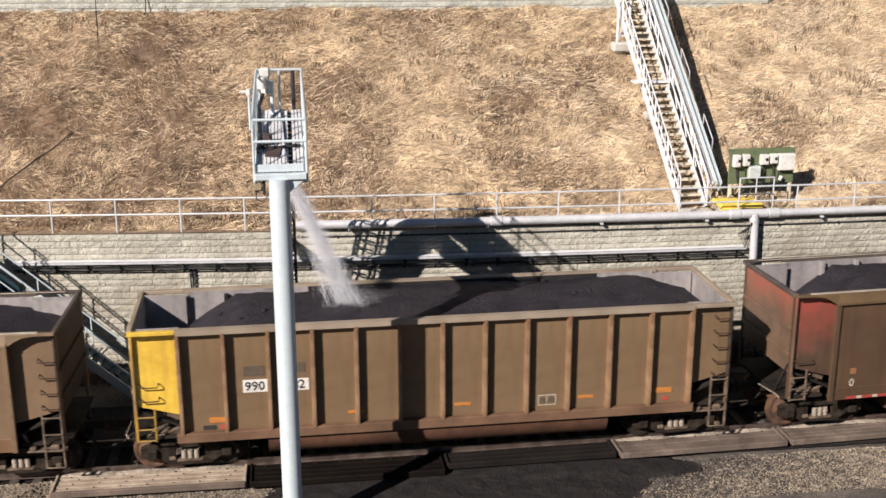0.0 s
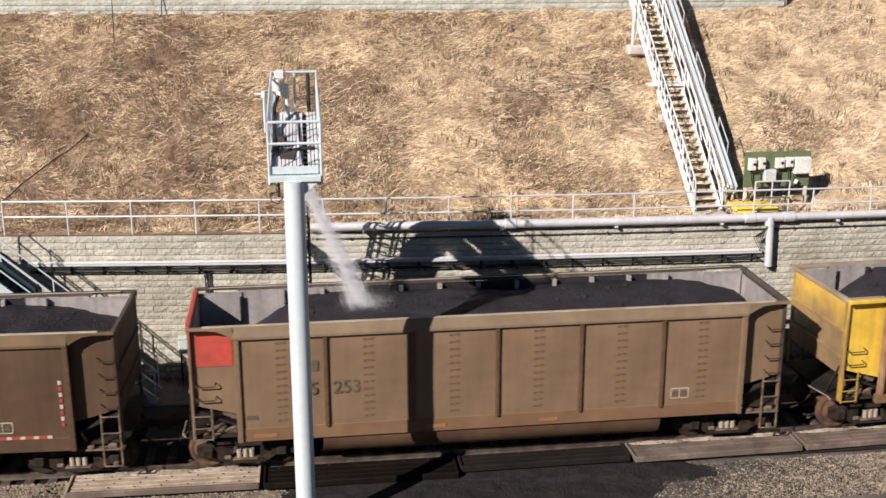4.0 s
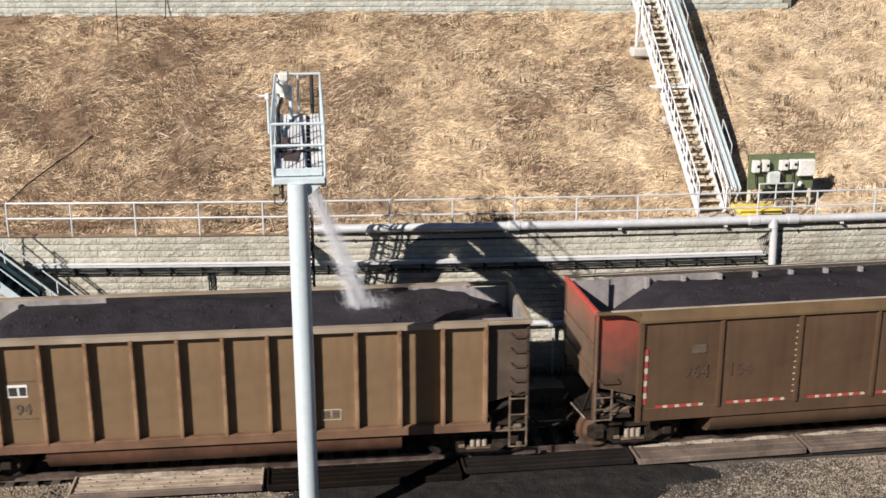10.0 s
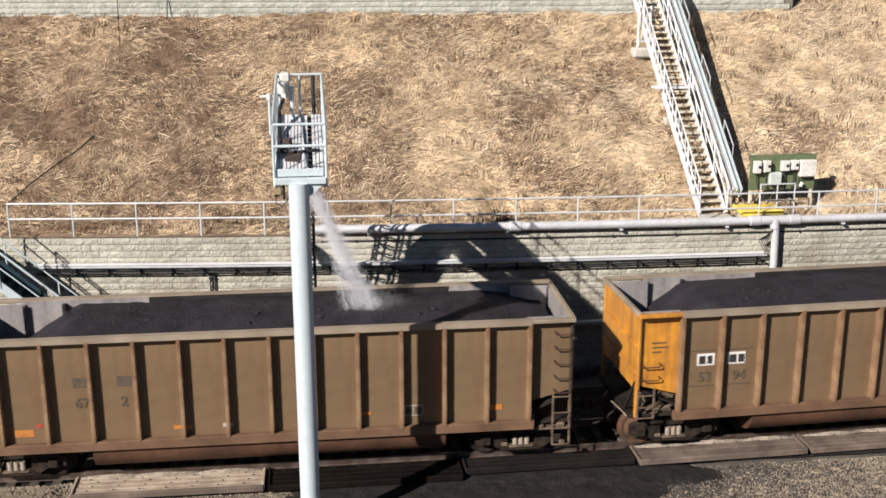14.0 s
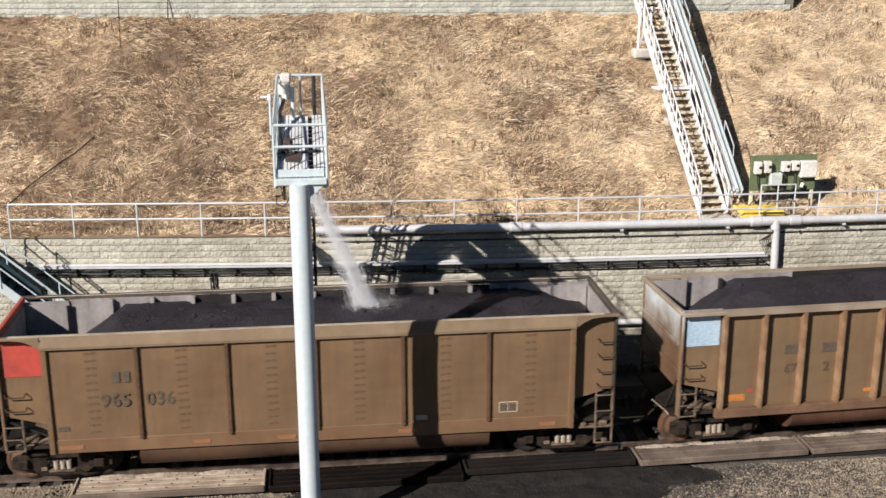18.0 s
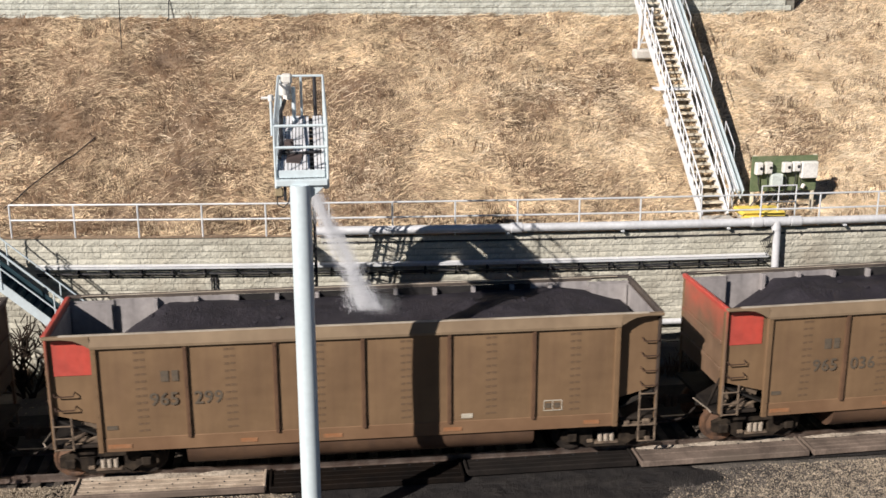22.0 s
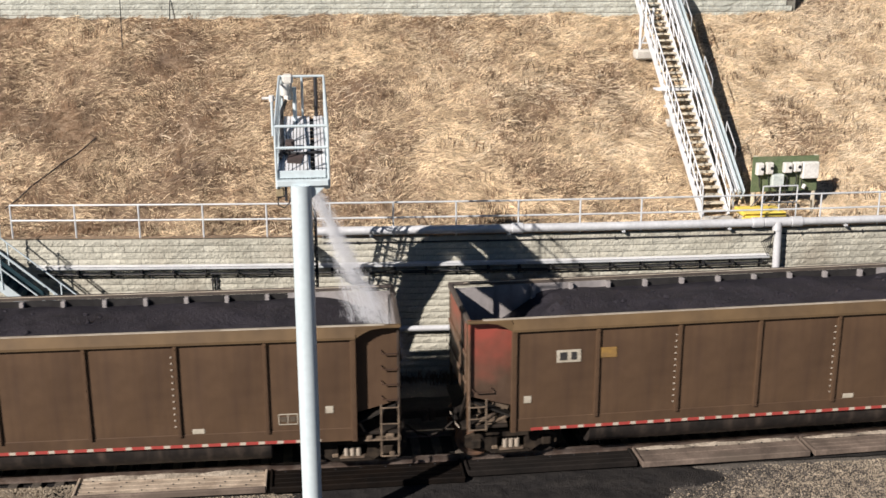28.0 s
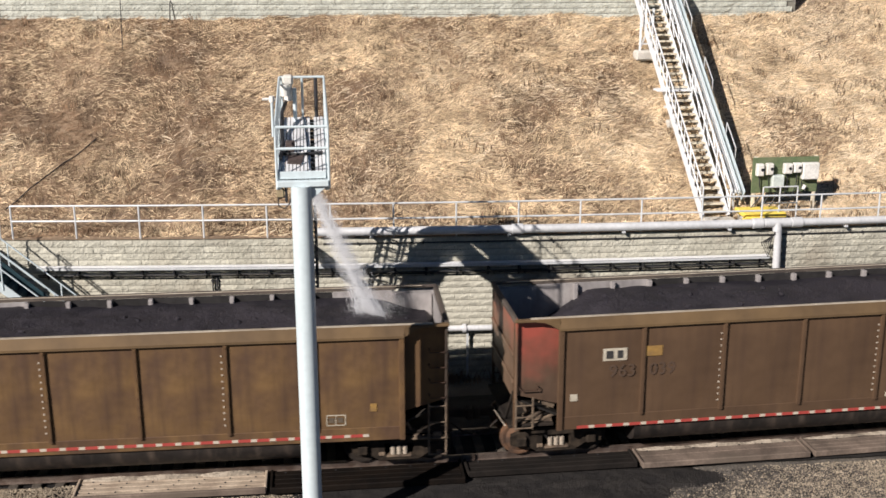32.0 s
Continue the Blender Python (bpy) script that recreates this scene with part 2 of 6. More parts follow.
    def prism(self, poly, axis, lo, hi):
        """A flat outline pushed along an axis: 'x' takes (y, z), 'y' takes (x, z), 'z' takes (x, y)."""
        put = {"x": lambda p, q: (q, p[0], p[1]), "y": lambda p, q: (p[0], q, p[1]), "z": lambda p, q: (p[0], p[1], q)}[axis]
        n = len(poly)
        vs = [put(p, lo) for p in poly] + [put(p, hi) for p in poly]
        fs = [(i, (i + 1) % n, n + (i + 1) % n, n + i) for i in range(n)] + [tuple(range(n))[::-1], tuple(range(n, 2 * n))]
        return self.add(vs, fs)

    def mesh(self, name, smooth=False):
        me = bpy.data.meshes.new(name)
        me.from_pydata(self.v, [], self.f)
        bm = bmesh.new()
        bm.from_mesh(me)
        bmesh.ops.recalc_face_normals(bm, faces=bm.faces)
        bm.to_mesh(me)
        bm.free()
        if smooth:
            me.shade_smooth()
            me.set_sharp_from_angle(angle=radians(40))
        return me


def part(name, buf, material, parent=None, label="", smooth=False):
    """Links a buffer (or a ready mesh) as one mesh object under its thing."""
    me = buf.mesh(name, smooth) if isinstance(buf, Buf) else buf
    ob = new(name, me)
    if not me.materials:
        me.materials.append(material)
    if me.materials[0] != material:
        ob.material_slots[0].link = "OBJECT"
        ob.material_slots[0].material = material
    ob.parent = parent
    return tagged(ob, label) if label else ob


def thing(name, label, category, at=(0, 0, 0), group="", kind=""):
    ob = new(name)
    ob.empty_display_size = 0.2
    ob.location = at
    return tagged(ob, label, category, group, kind)


# ---- plan ----
def rail_y(x):
    """The line of the handrail on top of the lower wall."""
    x = max(-26.0, min(17.0 + 0.0, x)) if x > 17 or x < -26 else x
    return 0.0021856 * x * x - 0.0714783 * x + 5.4717


def wall_y(x):
    return rail_y(x) - 0.12


def hill_z(x, y):
    return 4.15 + 0.66 * max(0.0, y - (rail_y(x) + 1.1))


K = 0.00275
SPEED, START = 4.3114, 7.488


def on_track(s):
    """Place and heading on the gently curved track."""
    return Vector((math.sin(K * s) / K, (1 - math.cos(K * s)) / K, 0)), K * s


def train_s(t, k):
    return START + SPEED * (t - 16) + 0.0007 * (t - 16) ** 2 - 16.18 * (k - 4)


def car_rows(k):
    rows = []
    for i in range(33):
        c, a = on_track(train_s(i, k))
        rows.append((i, pose(c.x, c.y, 0, 0, 0, math.degrees(a))))
    return rows
M["sill_tan"] = surface("rust_tinged_tan_sill", (0.205, 0.124, 0.070), (0.165, 0.096, 0.054), 1.2, 0.6, 0.1, 0.01, 3, grit=0.16)
M["dusty_iron"] = surface("dust_caked_iron", (0.20, 0.15, 0.105), (0.07, 0.052, 0.040), 0.25, 0.8, 0.1, 0.08, 18)
# dusty frames, darkened for the shade under the side sill
M["frame_dust"] = surface("dusty_shaded_frame", (0.0475, 0.036, 0.026), (0.015, 0.012, 0.01), 0.22, 0.8, 0.1, 0.1, 18)
M["grab_dark"] = surface("rusty_grab_iron", (0.085, 0.05, 0.034), (0.05, 0.032, 0.025), 0.3, 0.6, 0.2, 0.02, 20)
M["tub_tan"] = surface("rust_shaded_tan_tub", (0.1237, 0.0735, 0.045), (0.07875, 0.0465, 0.03), 0.9, 0.6, 0.1, 0.02, 6, streaks=0.4, dirt=(0.07, 0.045, 0.034), grit=0.2)
M["tub_black"] = surface("coal_smeared_tub", (0.032, 0.026, 0.023), (0.018, 0.016, 0.015), 0.8, 0.55, 0.1, 0.03, 8, streaks=0.5, dirt=(0.12, 0.09, 0.07))


def faded(name, top_colour, mid_colour, base, level, rough=0.45):
    """Paint that survives at the top of an end wall and wears away downwards in an uneven line."""
    m = surface(name, base, tuple(0.72 * v for v in base), 0.9, rough, 0.0, 0.02, 6, streaks=0.4, grit=0.2)
    nodes, links = m.node_tree.nodes, m.node_tree.links
    bsdf = nodes["Principled BSDF"]
    old = bsdf.inputs["Base Color"].links[0].from_socket
    where = nodes.new("ShaderNodeTexCoord").outputs["Object"]
    split = nodes.new("ShaderNodeSeparateXYZ")
    links.new(where, split.inputs[0])
    n = nodes.new("ShaderNodeTexNoise")
    n.inputs["Scale"].default_value, n.inputs["Detail"].default_value = 1.6, 6
    links.new(where, n.inputs["Vector"])
    add = nodes.new("ShaderNodeMath")
    add.operation = "MULTIPLY_ADD"
    add.inputs[1].default_value = 2.0
    links.new(n.outputs["Fac"], add.inputs[0])
    links.new(split.outputs["Z"], add.inputs[2])
    r = nodes.new("ShaderNodeMapRange")
    r.inputs["From Min"].default_value, r.inputs["From Max"].default_value = level + 0.35, level + 1.75
    links.new(add.outputs[0], r.inputs["Value"])
    ramp = nodes.new("ShaderNodeValToRGB")
    ramp.color_ramp.elements[0].color, ramp.color_ramp.elements[1].color = (*mid_colour, 1), (*top_colour, 1)
    links.new(r.outputs[0], ramp.inputs[0])
    mixer = nodes.new("ShaderNodeMix")
    mixer.data_type = "RGBA"
    links.new(r.outputs[0], mixer.inputs[0])
    links.new(old, mixer.inputs[6])
    links.new(ramp.outputs[0], mixer.inputs[7])
    links.new(mixer.outputs[2], bsdf.inputs["Base Color"])
    return m


M["red_fade"] = faded("red_paint_worn_to_tan", (0.44, 0.085, 0.055), (0.26, 0.10, 0.06), (0.185, 0.118, 0.075), 3.3)
M["rust_fade"] = faded("dull_red_paint_worn_to_brown", (0.38, 0.085, 0.055), (0.22, 0.095, 0.06), (0.165, 0.108, 0.072), 3.4)
M["bay_fade"] = faded("dull_red_bay_paint_worn_to_brown", (0.29, 0.066, 0.047), (0.19, 0.07, 0.047), (0.105, 0.066, 0.044), 2.75)
M["blue_fade"] = faded("pale_blue_paint_worn_to_rust", (0.50, 0.55, 0.58), (0.33, 0.27, 0.20), (0.15, 0.088, 0.052), 3.05)
M["yellow_fade"] = faded("yellow_paint_worn_to_rusty_tan", (0.62, 0.40, 0.065), (0.40, 0.24, 0.065), (0.27, 0.185, 0.10), 3.0)
M["rim_dust"] = surface("dusty_worn_rim", (0.46, 0.41, 0.33), (0.30, 0.25, 0.19), 0.7, 0.6, 0.1, 0.01, 6, grit=0.25)
M["tick"] = surface("faint_stencil", (0.11, 0.07216, 0.044), (0.1496, 0.09504, 0.05544), 0.2, 0.7, 0, 0, 30)
M["rib_rust"] = surface("rust_worn_rib", (0.33, 0.21, 0.12), (0.20, 0.115, 0.062), 0.5, 0.6, 0.1, 0.02, 6, streaks=0.4, dirt=(0.15, 0.075, 0.04), grit=0.25)
M["chord_dusty"] = surface("dusty_pale_chord", (0.34, 0.28, 0.21), (0.24, 0.19, 0.135), 0.8, 0.65, 0.1, 0.01, 5, grit=0.2)
# darker bay sheet for the right end of wagon 3
M["dark_bay"] = surface("dark_bay_sheet", (0.105, 0.078, 0.058), (0.07, 0.052, 0.04), 0.7, 0.7, 0.1, 0.02, 6, grit=0.2)
M["sill_rust"] = surface("rusty_sill_paint", (0.20, 0.118, 0.072), (0.13, 0.076, 0.048), 0.8, 0.6, 0.1, 0.01, 4, grit=0.2)
M["rib_dark"] = surface("rusty_rib_paint", (0.135, 0.078, 0.046), (0.095, 0.055, 0.035), 0.6, 0.6, 0.1, 0.01, 5, grit=0.2)
M["stencil_faint"] = surface("faded_stencil", (0.066, 0.046, 0.034), (0.092, 0.057, 0.038), 0.15, 0.7, 0, 0, 40)
M["yellow_pale"] = surface("sunbleached_yellow_paint", (0.84, 0.66, 0.13), (0.74, 0.55, 0.09), 0.5, 0.6, 0, 0.02, 6, grit=0.2)


# ---- ground, hill and walls ----
def sheet(name, xs, ys, height, material, label, category, kind="structure", smooth=True):
    vs = [(x, y, height(x, y)) for y in ys for x in xs]
    n = len(xs)
    fs = [(j * n + i, j * n + i + 1, (j + 1) * n + i + 1, (j + 1) * n + i) for j in range(len(ys) - 1) for i in range(n - 1)]
    me = bpy.data.meshes.new(name)
    me.from_pydata(vs, [], fs)
    if smooth:
        me.shade_smooth()
    me.materials.append(material)
    return tagged(new(name, me), label, category, "", kind)


def spaced(lo, hi, step):
    n = max(1, round((hi - lo) / step))
    return [lo + (hi - lo) * i / n for i in range(n + 1)]


def ground_z(x, y):
    if -16 < x < 24 and -9 < y < 6:
        return -0.34 + 0.05 * noise.noise((x * 0.6, y * 0.6, 3)) + 0.02 * noise.noise((x * 3, y * 3, 5))
    return -0.34


far_x = [-1500, -400, -100, -45] + spaced(-26, 28, 0.3) + [45, 100, 400, 1500]
far_y = [-1500, -400, -100, -40, -20] + spaced(-9, 6.6, 0.3) + [8, 60, 400, 1500]
sheet("ground", far_x, far_y, ground_z, M["ground"], "grey-brown gravel yard ground dusted with coal", "ground")

UP = 9.57


def hill_top(x, y):
    """The slope between the two walls, and the ground that goes on above them."""
    base = hill_z(x, y)
    rough = 0.11 * noise.noise((x * 0.5, y * 0.5, 0)) + 0.10 * noise.noise((x * 1.5, y * 1.5, 2)) + 0.04 * noise.noise((x * 3.1, y * 3.1, 6))
    edge = min(1.0, max(0.0, (y - rail_y(x)) / 1.2))
    z = base + rough * edge
    if x < 17.9 and y > rail_y(x) + UP + 0.15:
        return 13.2
    return min(z, 24.0)


hill_x = [-220, -100, -60, -40] + spaced(-26, 32, 0.2) + [45, 70, 120, 220]
steps = [-0.1, 0.2] + spaced(0.5, UP + 0.1, 0.2) + [UP + 0.2] + spaced(UP + 0.6, 22, 1.0) + [40, 90, 200]
vs, fs, n = [], [], len(hill_x)
for d in steps:
    for x in hill_x:
        y = rail_y(x) + d
        vs.append((x, y, hill_top(x, y)))
for j in range(len(steps) - 1):
    for i in range(n - 1):
        fs.append((j * n + i, j * n + i + 1, (j + 1) * n + i + 1, (j + 1) * n + i))
me = bpy.data.meshes.new("hillside")
me.from_pydata(vs, [], fs)
me.shade_smooth()
me.materials.append(M["soil"])
tagged(new("hillside", me), "steep bank of dry brown soil under straw-coloured grass", "hillside", "", "structure")


def wall_core(name, y_of, x0, x1, z0, z1, thick, material, label):
    xs = spaced(x0, x1, 0.8)
    b = Buf()
    for a, c in zip(xs, xs[1:]):
        ya, yc = y_of(a), y_of(c)
        b.add([(a, ya, z0), (c, yc, z0), (c, yc + thick, z0), (a, ya + thick, z0), (a, ya, z1), (c, yc, z1), (c, yc + thick, z1), (a, ya + thick, z1)],
              [(3, 2, 1, 0), (4, 5, 6, 7), (0, 1, 5, 4), (1, 2, 6, 5), (2, 3, 7, 6), (3, 0, 4, 7)])
    return tagged(part(name, b, material), label, "wall", "", "structure")


low_wall = wall_core("wall_lower", lambda x: wall_y(x) + 0.05, -60, 60, -0.6, 4.10, 0.35, M["mortar"], "lower retaining wall of pale split-face concrete blocks")
up_wall = wall_core("wall_upper", lambda x: rail_y(x) + UP - 0.02, -60, 17.9, 9.0, 13.2, 0.4, M["mortar"], "upper retaining wall of pale greenish blocks along the bank top")

# coal-stained track bed
sheet("track_bed", spaced(-26, 28, 0.3), spaced(-1.5, 3.6, 0.2), lambda x, y: -0.205 - 0.03 * abs(y - 1) + 0.03 * noise.noise((x * 2, y * 2, 1)), M["coal_dust"], "coal-blackened track bed under the train", "track bed")

# ---- the train ----
MESHES = {}


def shared(key, make, smooth=False):
    if key not in MESHES:
        b = Buf()
        make(b)
        MESHES[key] = b.mesh(key, smooth)
    return MESHES[key]


def text_mesh(words, size):
    """Letters as a thin mesh, standing in the x-z plane and facing -y."""
    cu = bpy.data.curves.new("lettering", "FONT")
    cu.body, cu.size, cu.extrude, cu.offset = words, size, 0.002, 0.006
    cu.resolution_u = 2
    ob = bpy.data.objects.new("lettering", cu)
    me = bpy.data.meshes.new_from_object(ob)
    me.transform(Matrix.Rotation(radians(90), 4, "X"))
    bpy.data.objects.remove(ob)
    return me


def wheelset_mesh(b):
    prof = [(0.06, -0.16), (0.36, -0.06), (0.40, -0.08), (0.455, -0.07), (0.457, 0.05), (0.485, 0.055), (0.485, 0.085), (0.40, 0.085), (0.38, 0.0), (0.14, -0.02), (0.14, 0.09), (0.06, 0.09)]
    n = 28
    for side in (-1, 1):
        vs = []
        for i in range(n):
            a = 2 * math.pi * i / n
            vs += [(r * math.cos(a), side * (0.76 - w), r * math.sin(a)) for r, w in prof]
        m = len(prof)
        fs = [(i * m + j, ((i + 1) % n) * m + j, ((i + 1) % n) * m + (j + 1) % m, i * m + (j + 1) % m) for i in range(n) for j in range(m)]
        b.add(vs, fs)
        for i in range(3):
            a = 2 * math.pi * i / 3
            b.rod((0.06 * math.cos(a), side * 1.04, 0.06 * math.sin(a)), (0.06 * math.cos(a), side * 1.08, 0.06 * math.sin(a)), 0.022, 6)
    b.rod((0, -1.05, 0), (0, 1.05, 0), 0.08, 12)


def side_frame(b):
    out = [(-1.16, 0.60), (-1.16, 0.36), (-0.98, 0.30), (-0.78, 0.34), (-0.52, 0.17), (0.52, 0.17), (0.78, 0.34), (0.98, 0.30), (1.16, 0.36), (1.16, 0.60),
           (0.95, 0.66), (0.45, 0.80), (-0.45, 0.80), (-0.95, 0.66)]
    b.prism(out[:5] + [(-0.36, 0.28), (-0.36, 0.62), (-0.9, 0.58)], "y", -0.07, 0.07)
    b.prism([(0.52, 0.17), (0.78, 0.34), (0.98, 0.30), (1.16, 0.36), (1.16, 0.60), (0.9, 0.58), (0.36, 0.62), (0.36, 0.28)], "y", -0.07, 0.07)
    b.prism([(-0.52, 0.17), (0.52, 0.17), (0.36, 0.29), (-0.36, 0.29)], "y", -0.11, 0.11)
    b.prism([(-1.16, 0.60), (-0.9, 0.56), (-0.36, 0.60), (0.36, 0.60), (0.9, 0.56), (1.16, 0.60), (0.95, 0.68), (0.45, 0.80), (-0.45, 0.80), (-0.95, 0.68)], "y", -0.09, 0.09)
    for u in (-0.89, 0.89):
        b.box((u, -0.08, 0.46), (0.26, 0.2, 0.26), None, 0.04)


def spring(b):
    prof = [(0.066 if i % 2 else 0.048, 0.29 + i * 0.019) for i in range(13)]
    vs_ = [(r * math.cos(a * math.pi / 4), -0.05 + r * math.sin(a * math.pi / 4), z) for r, z in prof for a in range(8)]
    b.add(vs_, [(i * 8 + a, i * 8 + (a + 1) % 8, (i + 1) * 8 + (a + 1) % 8, (i + 1) * 8 + a) for i in range(12) for a in range(8)])


def grab(b, u0, u1, y, z):
    b.tube([(u0, y + 0.14, z + 0.02), (u0, y, z), (u0 + 0.02, y - 0.02, z - 0.05), (u1 - 0.02, y - 0.02, z - 0.05), (u1, y, z), (u1, y + 0.14, z + 0.02)], 0.016, 5)


def sill_ladder(b, u0, u1, foot, rungs):
    for u in (u0, u1):
        b.box((u, -1.46, (1.80 + foot) / 2), (0.05, 0.04, 1.80 - foot), None, 0.01)
    for z in rungs:
        b.rod((u0, -1.48, z), (u1, -1.48, z), 0.02, 6)


def tub(b, lo, hi):
    half = [(-1.50, 1.0), (-1.50, 0.85)] + [(-0.95 - 0.55 * math.cos(a * math.pi / 16), 0.85 - 0.52 * math.sin(a * math.pi / 16)) for a in range(1, 9)]
    out = half + [(-y, z) for y, z in reversed(half)]
    b.prism(out, "x", lo, hi)


def brake_gear(b):
    b.rod((-6.95, -0.95, 1.35), (-6.35, -0.75, 1.55), 0.17, 12)
    b.box((-6.75, -1.1, 1.12), (0.5, 0.22, 0.16), None, 0.02)
    b.bar((-7.1, -1.3, 1.05), (-6.3, -1.1, 1.42), 0.07, 0.05)
    b.bar((-6.95, -1.28, 0.98), (-6.22, -1.2, 1.22), 0.06, 0.05)
    b.bar((-6.62, -1.25, 1.62), (-6.25, -1.2, 1.45), 0.05, 0.14)
    b.bar((-6.9, -1.2, 0.95), (-6.3, -1.2, 1.08), 0.06, 0.12)


def coupler(b, s):
    b.box((s * 7.72, 0, 0.86), (0.62, 0.18, 0.2), None, 0.03)
    b.box((s * 8.0, -0.05, 0.86), (0.17, 0.28, 0.3), None, 0.05)
    b.tube([(s * 7.5, -0.35, 0.75), (s * 7.8, -0.38, 0.5), (s * 8.05, -0.35, 0.42)], 0.03, 6)


def coal_heap(seed, level):
    """A loaded heap: low behind the rear end, crowned in the middle."""
    nu, nw = 76, 17
    vs = []
    for j in range(nw):
        w = -1.37 + 2.74 * j / (nw - 1)
        for i in range(nu):
            u = -7.0 + 14.0 * i / (nu - 1)
            ease = min(1.0, max(0.0, (u + (6.95 if seed == 3 else 6.55) + 0.25 * noise.noise((w * 1.2, seed, 4))) / 1.75))
            ease2 = min(1.0, max(0.0, (6.95 - u) / 1.7))
            z = level - 1.15 * (1 - ease) - 0.34 * (1 - ease2) ** 1.3 + 0.10 * (1 - (w / 1.4) ** 2) * ease * ease2
            z += 0.10 * noise.noise((u * 0.45, w * 0.8, seed * 7.1)) + 0.035 * noise.noise((u * 2.2, w * 2.2, seed)) + 0.02 * noise.noise((u * 6, w * 6, seed))
            vs.append((u, w if abs(u) < 6.1 else w * 0.89, min(z, level + 0.22)))
    fs = [(j * nu + i, j * nu + i + 1, (j + 1) * nu + i + 1, (j + 1) * nu + i) for j in range(nw - 1) for i in range(nu - 1)]
    top = len(vs)
    rim = [i for i in range(nu)] + [j * nu + nu - 1 for j in range(1, nw)] + [(nw - 1) * nu + i for i in range(nu - 2, -1, -1)] + [j * nu for j in range(nw - 2, 0, -1)]
    vs += [(vs[i][0], vs[i][1], 2.2) for i in rim]
    m = len(rim)
    fs += [(rim[(q + 1) % m], rim[q], top + q, top + (q + 1) % m) for q in range(m)] + [tuple(top + q for q in range(m))]
    b = Buf()
    b.v, b.f = vs, fs
    return b


def wagon(k, style, paint, chord, patch, label, strip=False, marks=()):
    """One coal wagon, in parts; -y is the side that faces the viewer."""
    car = thing("coal_wagon", label, "rail wagon", group="wagons of the coal train")
    smooth = style == "smooth"
    top = 3.85 if smooth else 3.77
    face = -1.56 if smooth else -1.43
    paint, chord = M[paint], M[chord]
    low = 1.27 if smooth else 1.17

    def skin(u, z):
        """How far the pillowed side stands out at a place, with a little to spare."""
        if not smooth:
            return 0.008
        p, q = ((u + 6.19) / (12.38 / 6)) % 1.0, min(1.0, max(0.0, (z - low + 0.03) / (3.62 - low)))
        return 0.006 + 0.035 * math.sin(math.pi * p) * math.sin(math.pi * q)

    cuts = [-6.19 + 12.38 * i / 6 for i in range(7)] if smooth else [-6.22 + 12.44 * i / 12 for i in range(13)]
    for sgn in (1, -1):
        for a, b in zip(cuts, cuts[1:]):
            key = f"panel_{style}_{sgn}_{round(b - a, 2)}"
            me = shared(key, lambda q: q.add(*bulged(b - a, 3.59 - low + 0.03, 0.03, 0.035 if smooth else 0.0)))
            ob = part("side_panel", me, paint, car)
            ob.location = ((a + b) / 2, sgn * face, low - 0.03)
            ob.rotation_euler = (0, 0, 0 if sgn > 0 else math.pi)
        for i, u in enumerate(cuts):
            wide = (0.10 if 0 < i < len(cuts) - 1 else 0.14) if smooth else 0.10
            deep = 0.07 if smooth else 0.19
            end_rib = i in (0, len(cuts) - 1)
            foot_z = 0.94 if end_rib and smooth else low - 0.03
            rib_paint = M["rib_rust"] if not smooth else M["rib_dark"] if paint.name.endswith("tan_paint") and not end_rib else paint
            ob = part("rib", shared(f"rib_{wide}_{deep}_{foot_z}", lambda q: rib(q, wide, deep, (3.66 if not smooth else 3.57) - foot_z)), rib_paint, car)
            ob.location = (u, sgn * face, foot_z)
            ob.rotation_euler = (0, 0, 0 if sgn > 0 else math.pi)
        y = sgn
        if smooth:
            out = [(-1.655, 3.55), (-1.655, 3.61), (-1.57, 3.85), (-1.45, 3.85), (-1.45, 3.55)] if sgn > 0 else [(1.41, 3.77), (1.41, 3.85), (1.57, 3.85), (1.57, 3.77)]
        else:
            out = [(-1.61 * y, 3.64), (-1.61 * y, 3.77), (-1.42 * y, 3.77), (-1.42 * y, 3.64)]
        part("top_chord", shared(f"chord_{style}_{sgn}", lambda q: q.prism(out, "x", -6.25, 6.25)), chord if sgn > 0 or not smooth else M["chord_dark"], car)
        for s in (-1, 1):
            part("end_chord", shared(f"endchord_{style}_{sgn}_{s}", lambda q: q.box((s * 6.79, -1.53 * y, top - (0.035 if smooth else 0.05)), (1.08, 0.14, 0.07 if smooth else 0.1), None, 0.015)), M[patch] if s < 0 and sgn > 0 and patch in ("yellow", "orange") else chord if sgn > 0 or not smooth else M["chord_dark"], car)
            if smooth and sgn > 0:
                gusset = [(s * 6.25, 3.56), (s * 6.25, 3.80), (s * 6.85, 3.80), (s * 6.62, 3.77), (s * 6.45, 3.69)]
                part("chord_gusset", shared(f"gusset_{s}", lambda q: q.prism(gusset, "y", -1.625, -1.50)), chord, car)
        if smooth:
            part("rim_strip", shared(f"rim_{sgn}", lambda q: q.box((0, -1.515 if sgn > 0 else 1.43, 3.856), (13.9, 0.10 if sgn > 0 else 0.035, 0.018), None, 0.004)), M["rim_dust"], car)
        for a, c in ((-6.15, -3.1), (-3.1, 4.6), (4.6, 6.15)):
            hi = 3.765 if smooth and sgn < 0 else 3.73
            part("inner_sheet", shared(f"inner_{sgn}_{a}_{hi}", lambda q: q.box(((a + c) / 2, -sgn * 1.395, (1.63 + hi) / 2), (c - a - 0.004, 0.03, hi - 1.63))), M["inner_dark" if a == -3.1 else "inner"], car)
        sill_paint = M["sill_rust"] if not smooth else M["sill_tan"] if paint.name.endswith("tan_paint") else paint
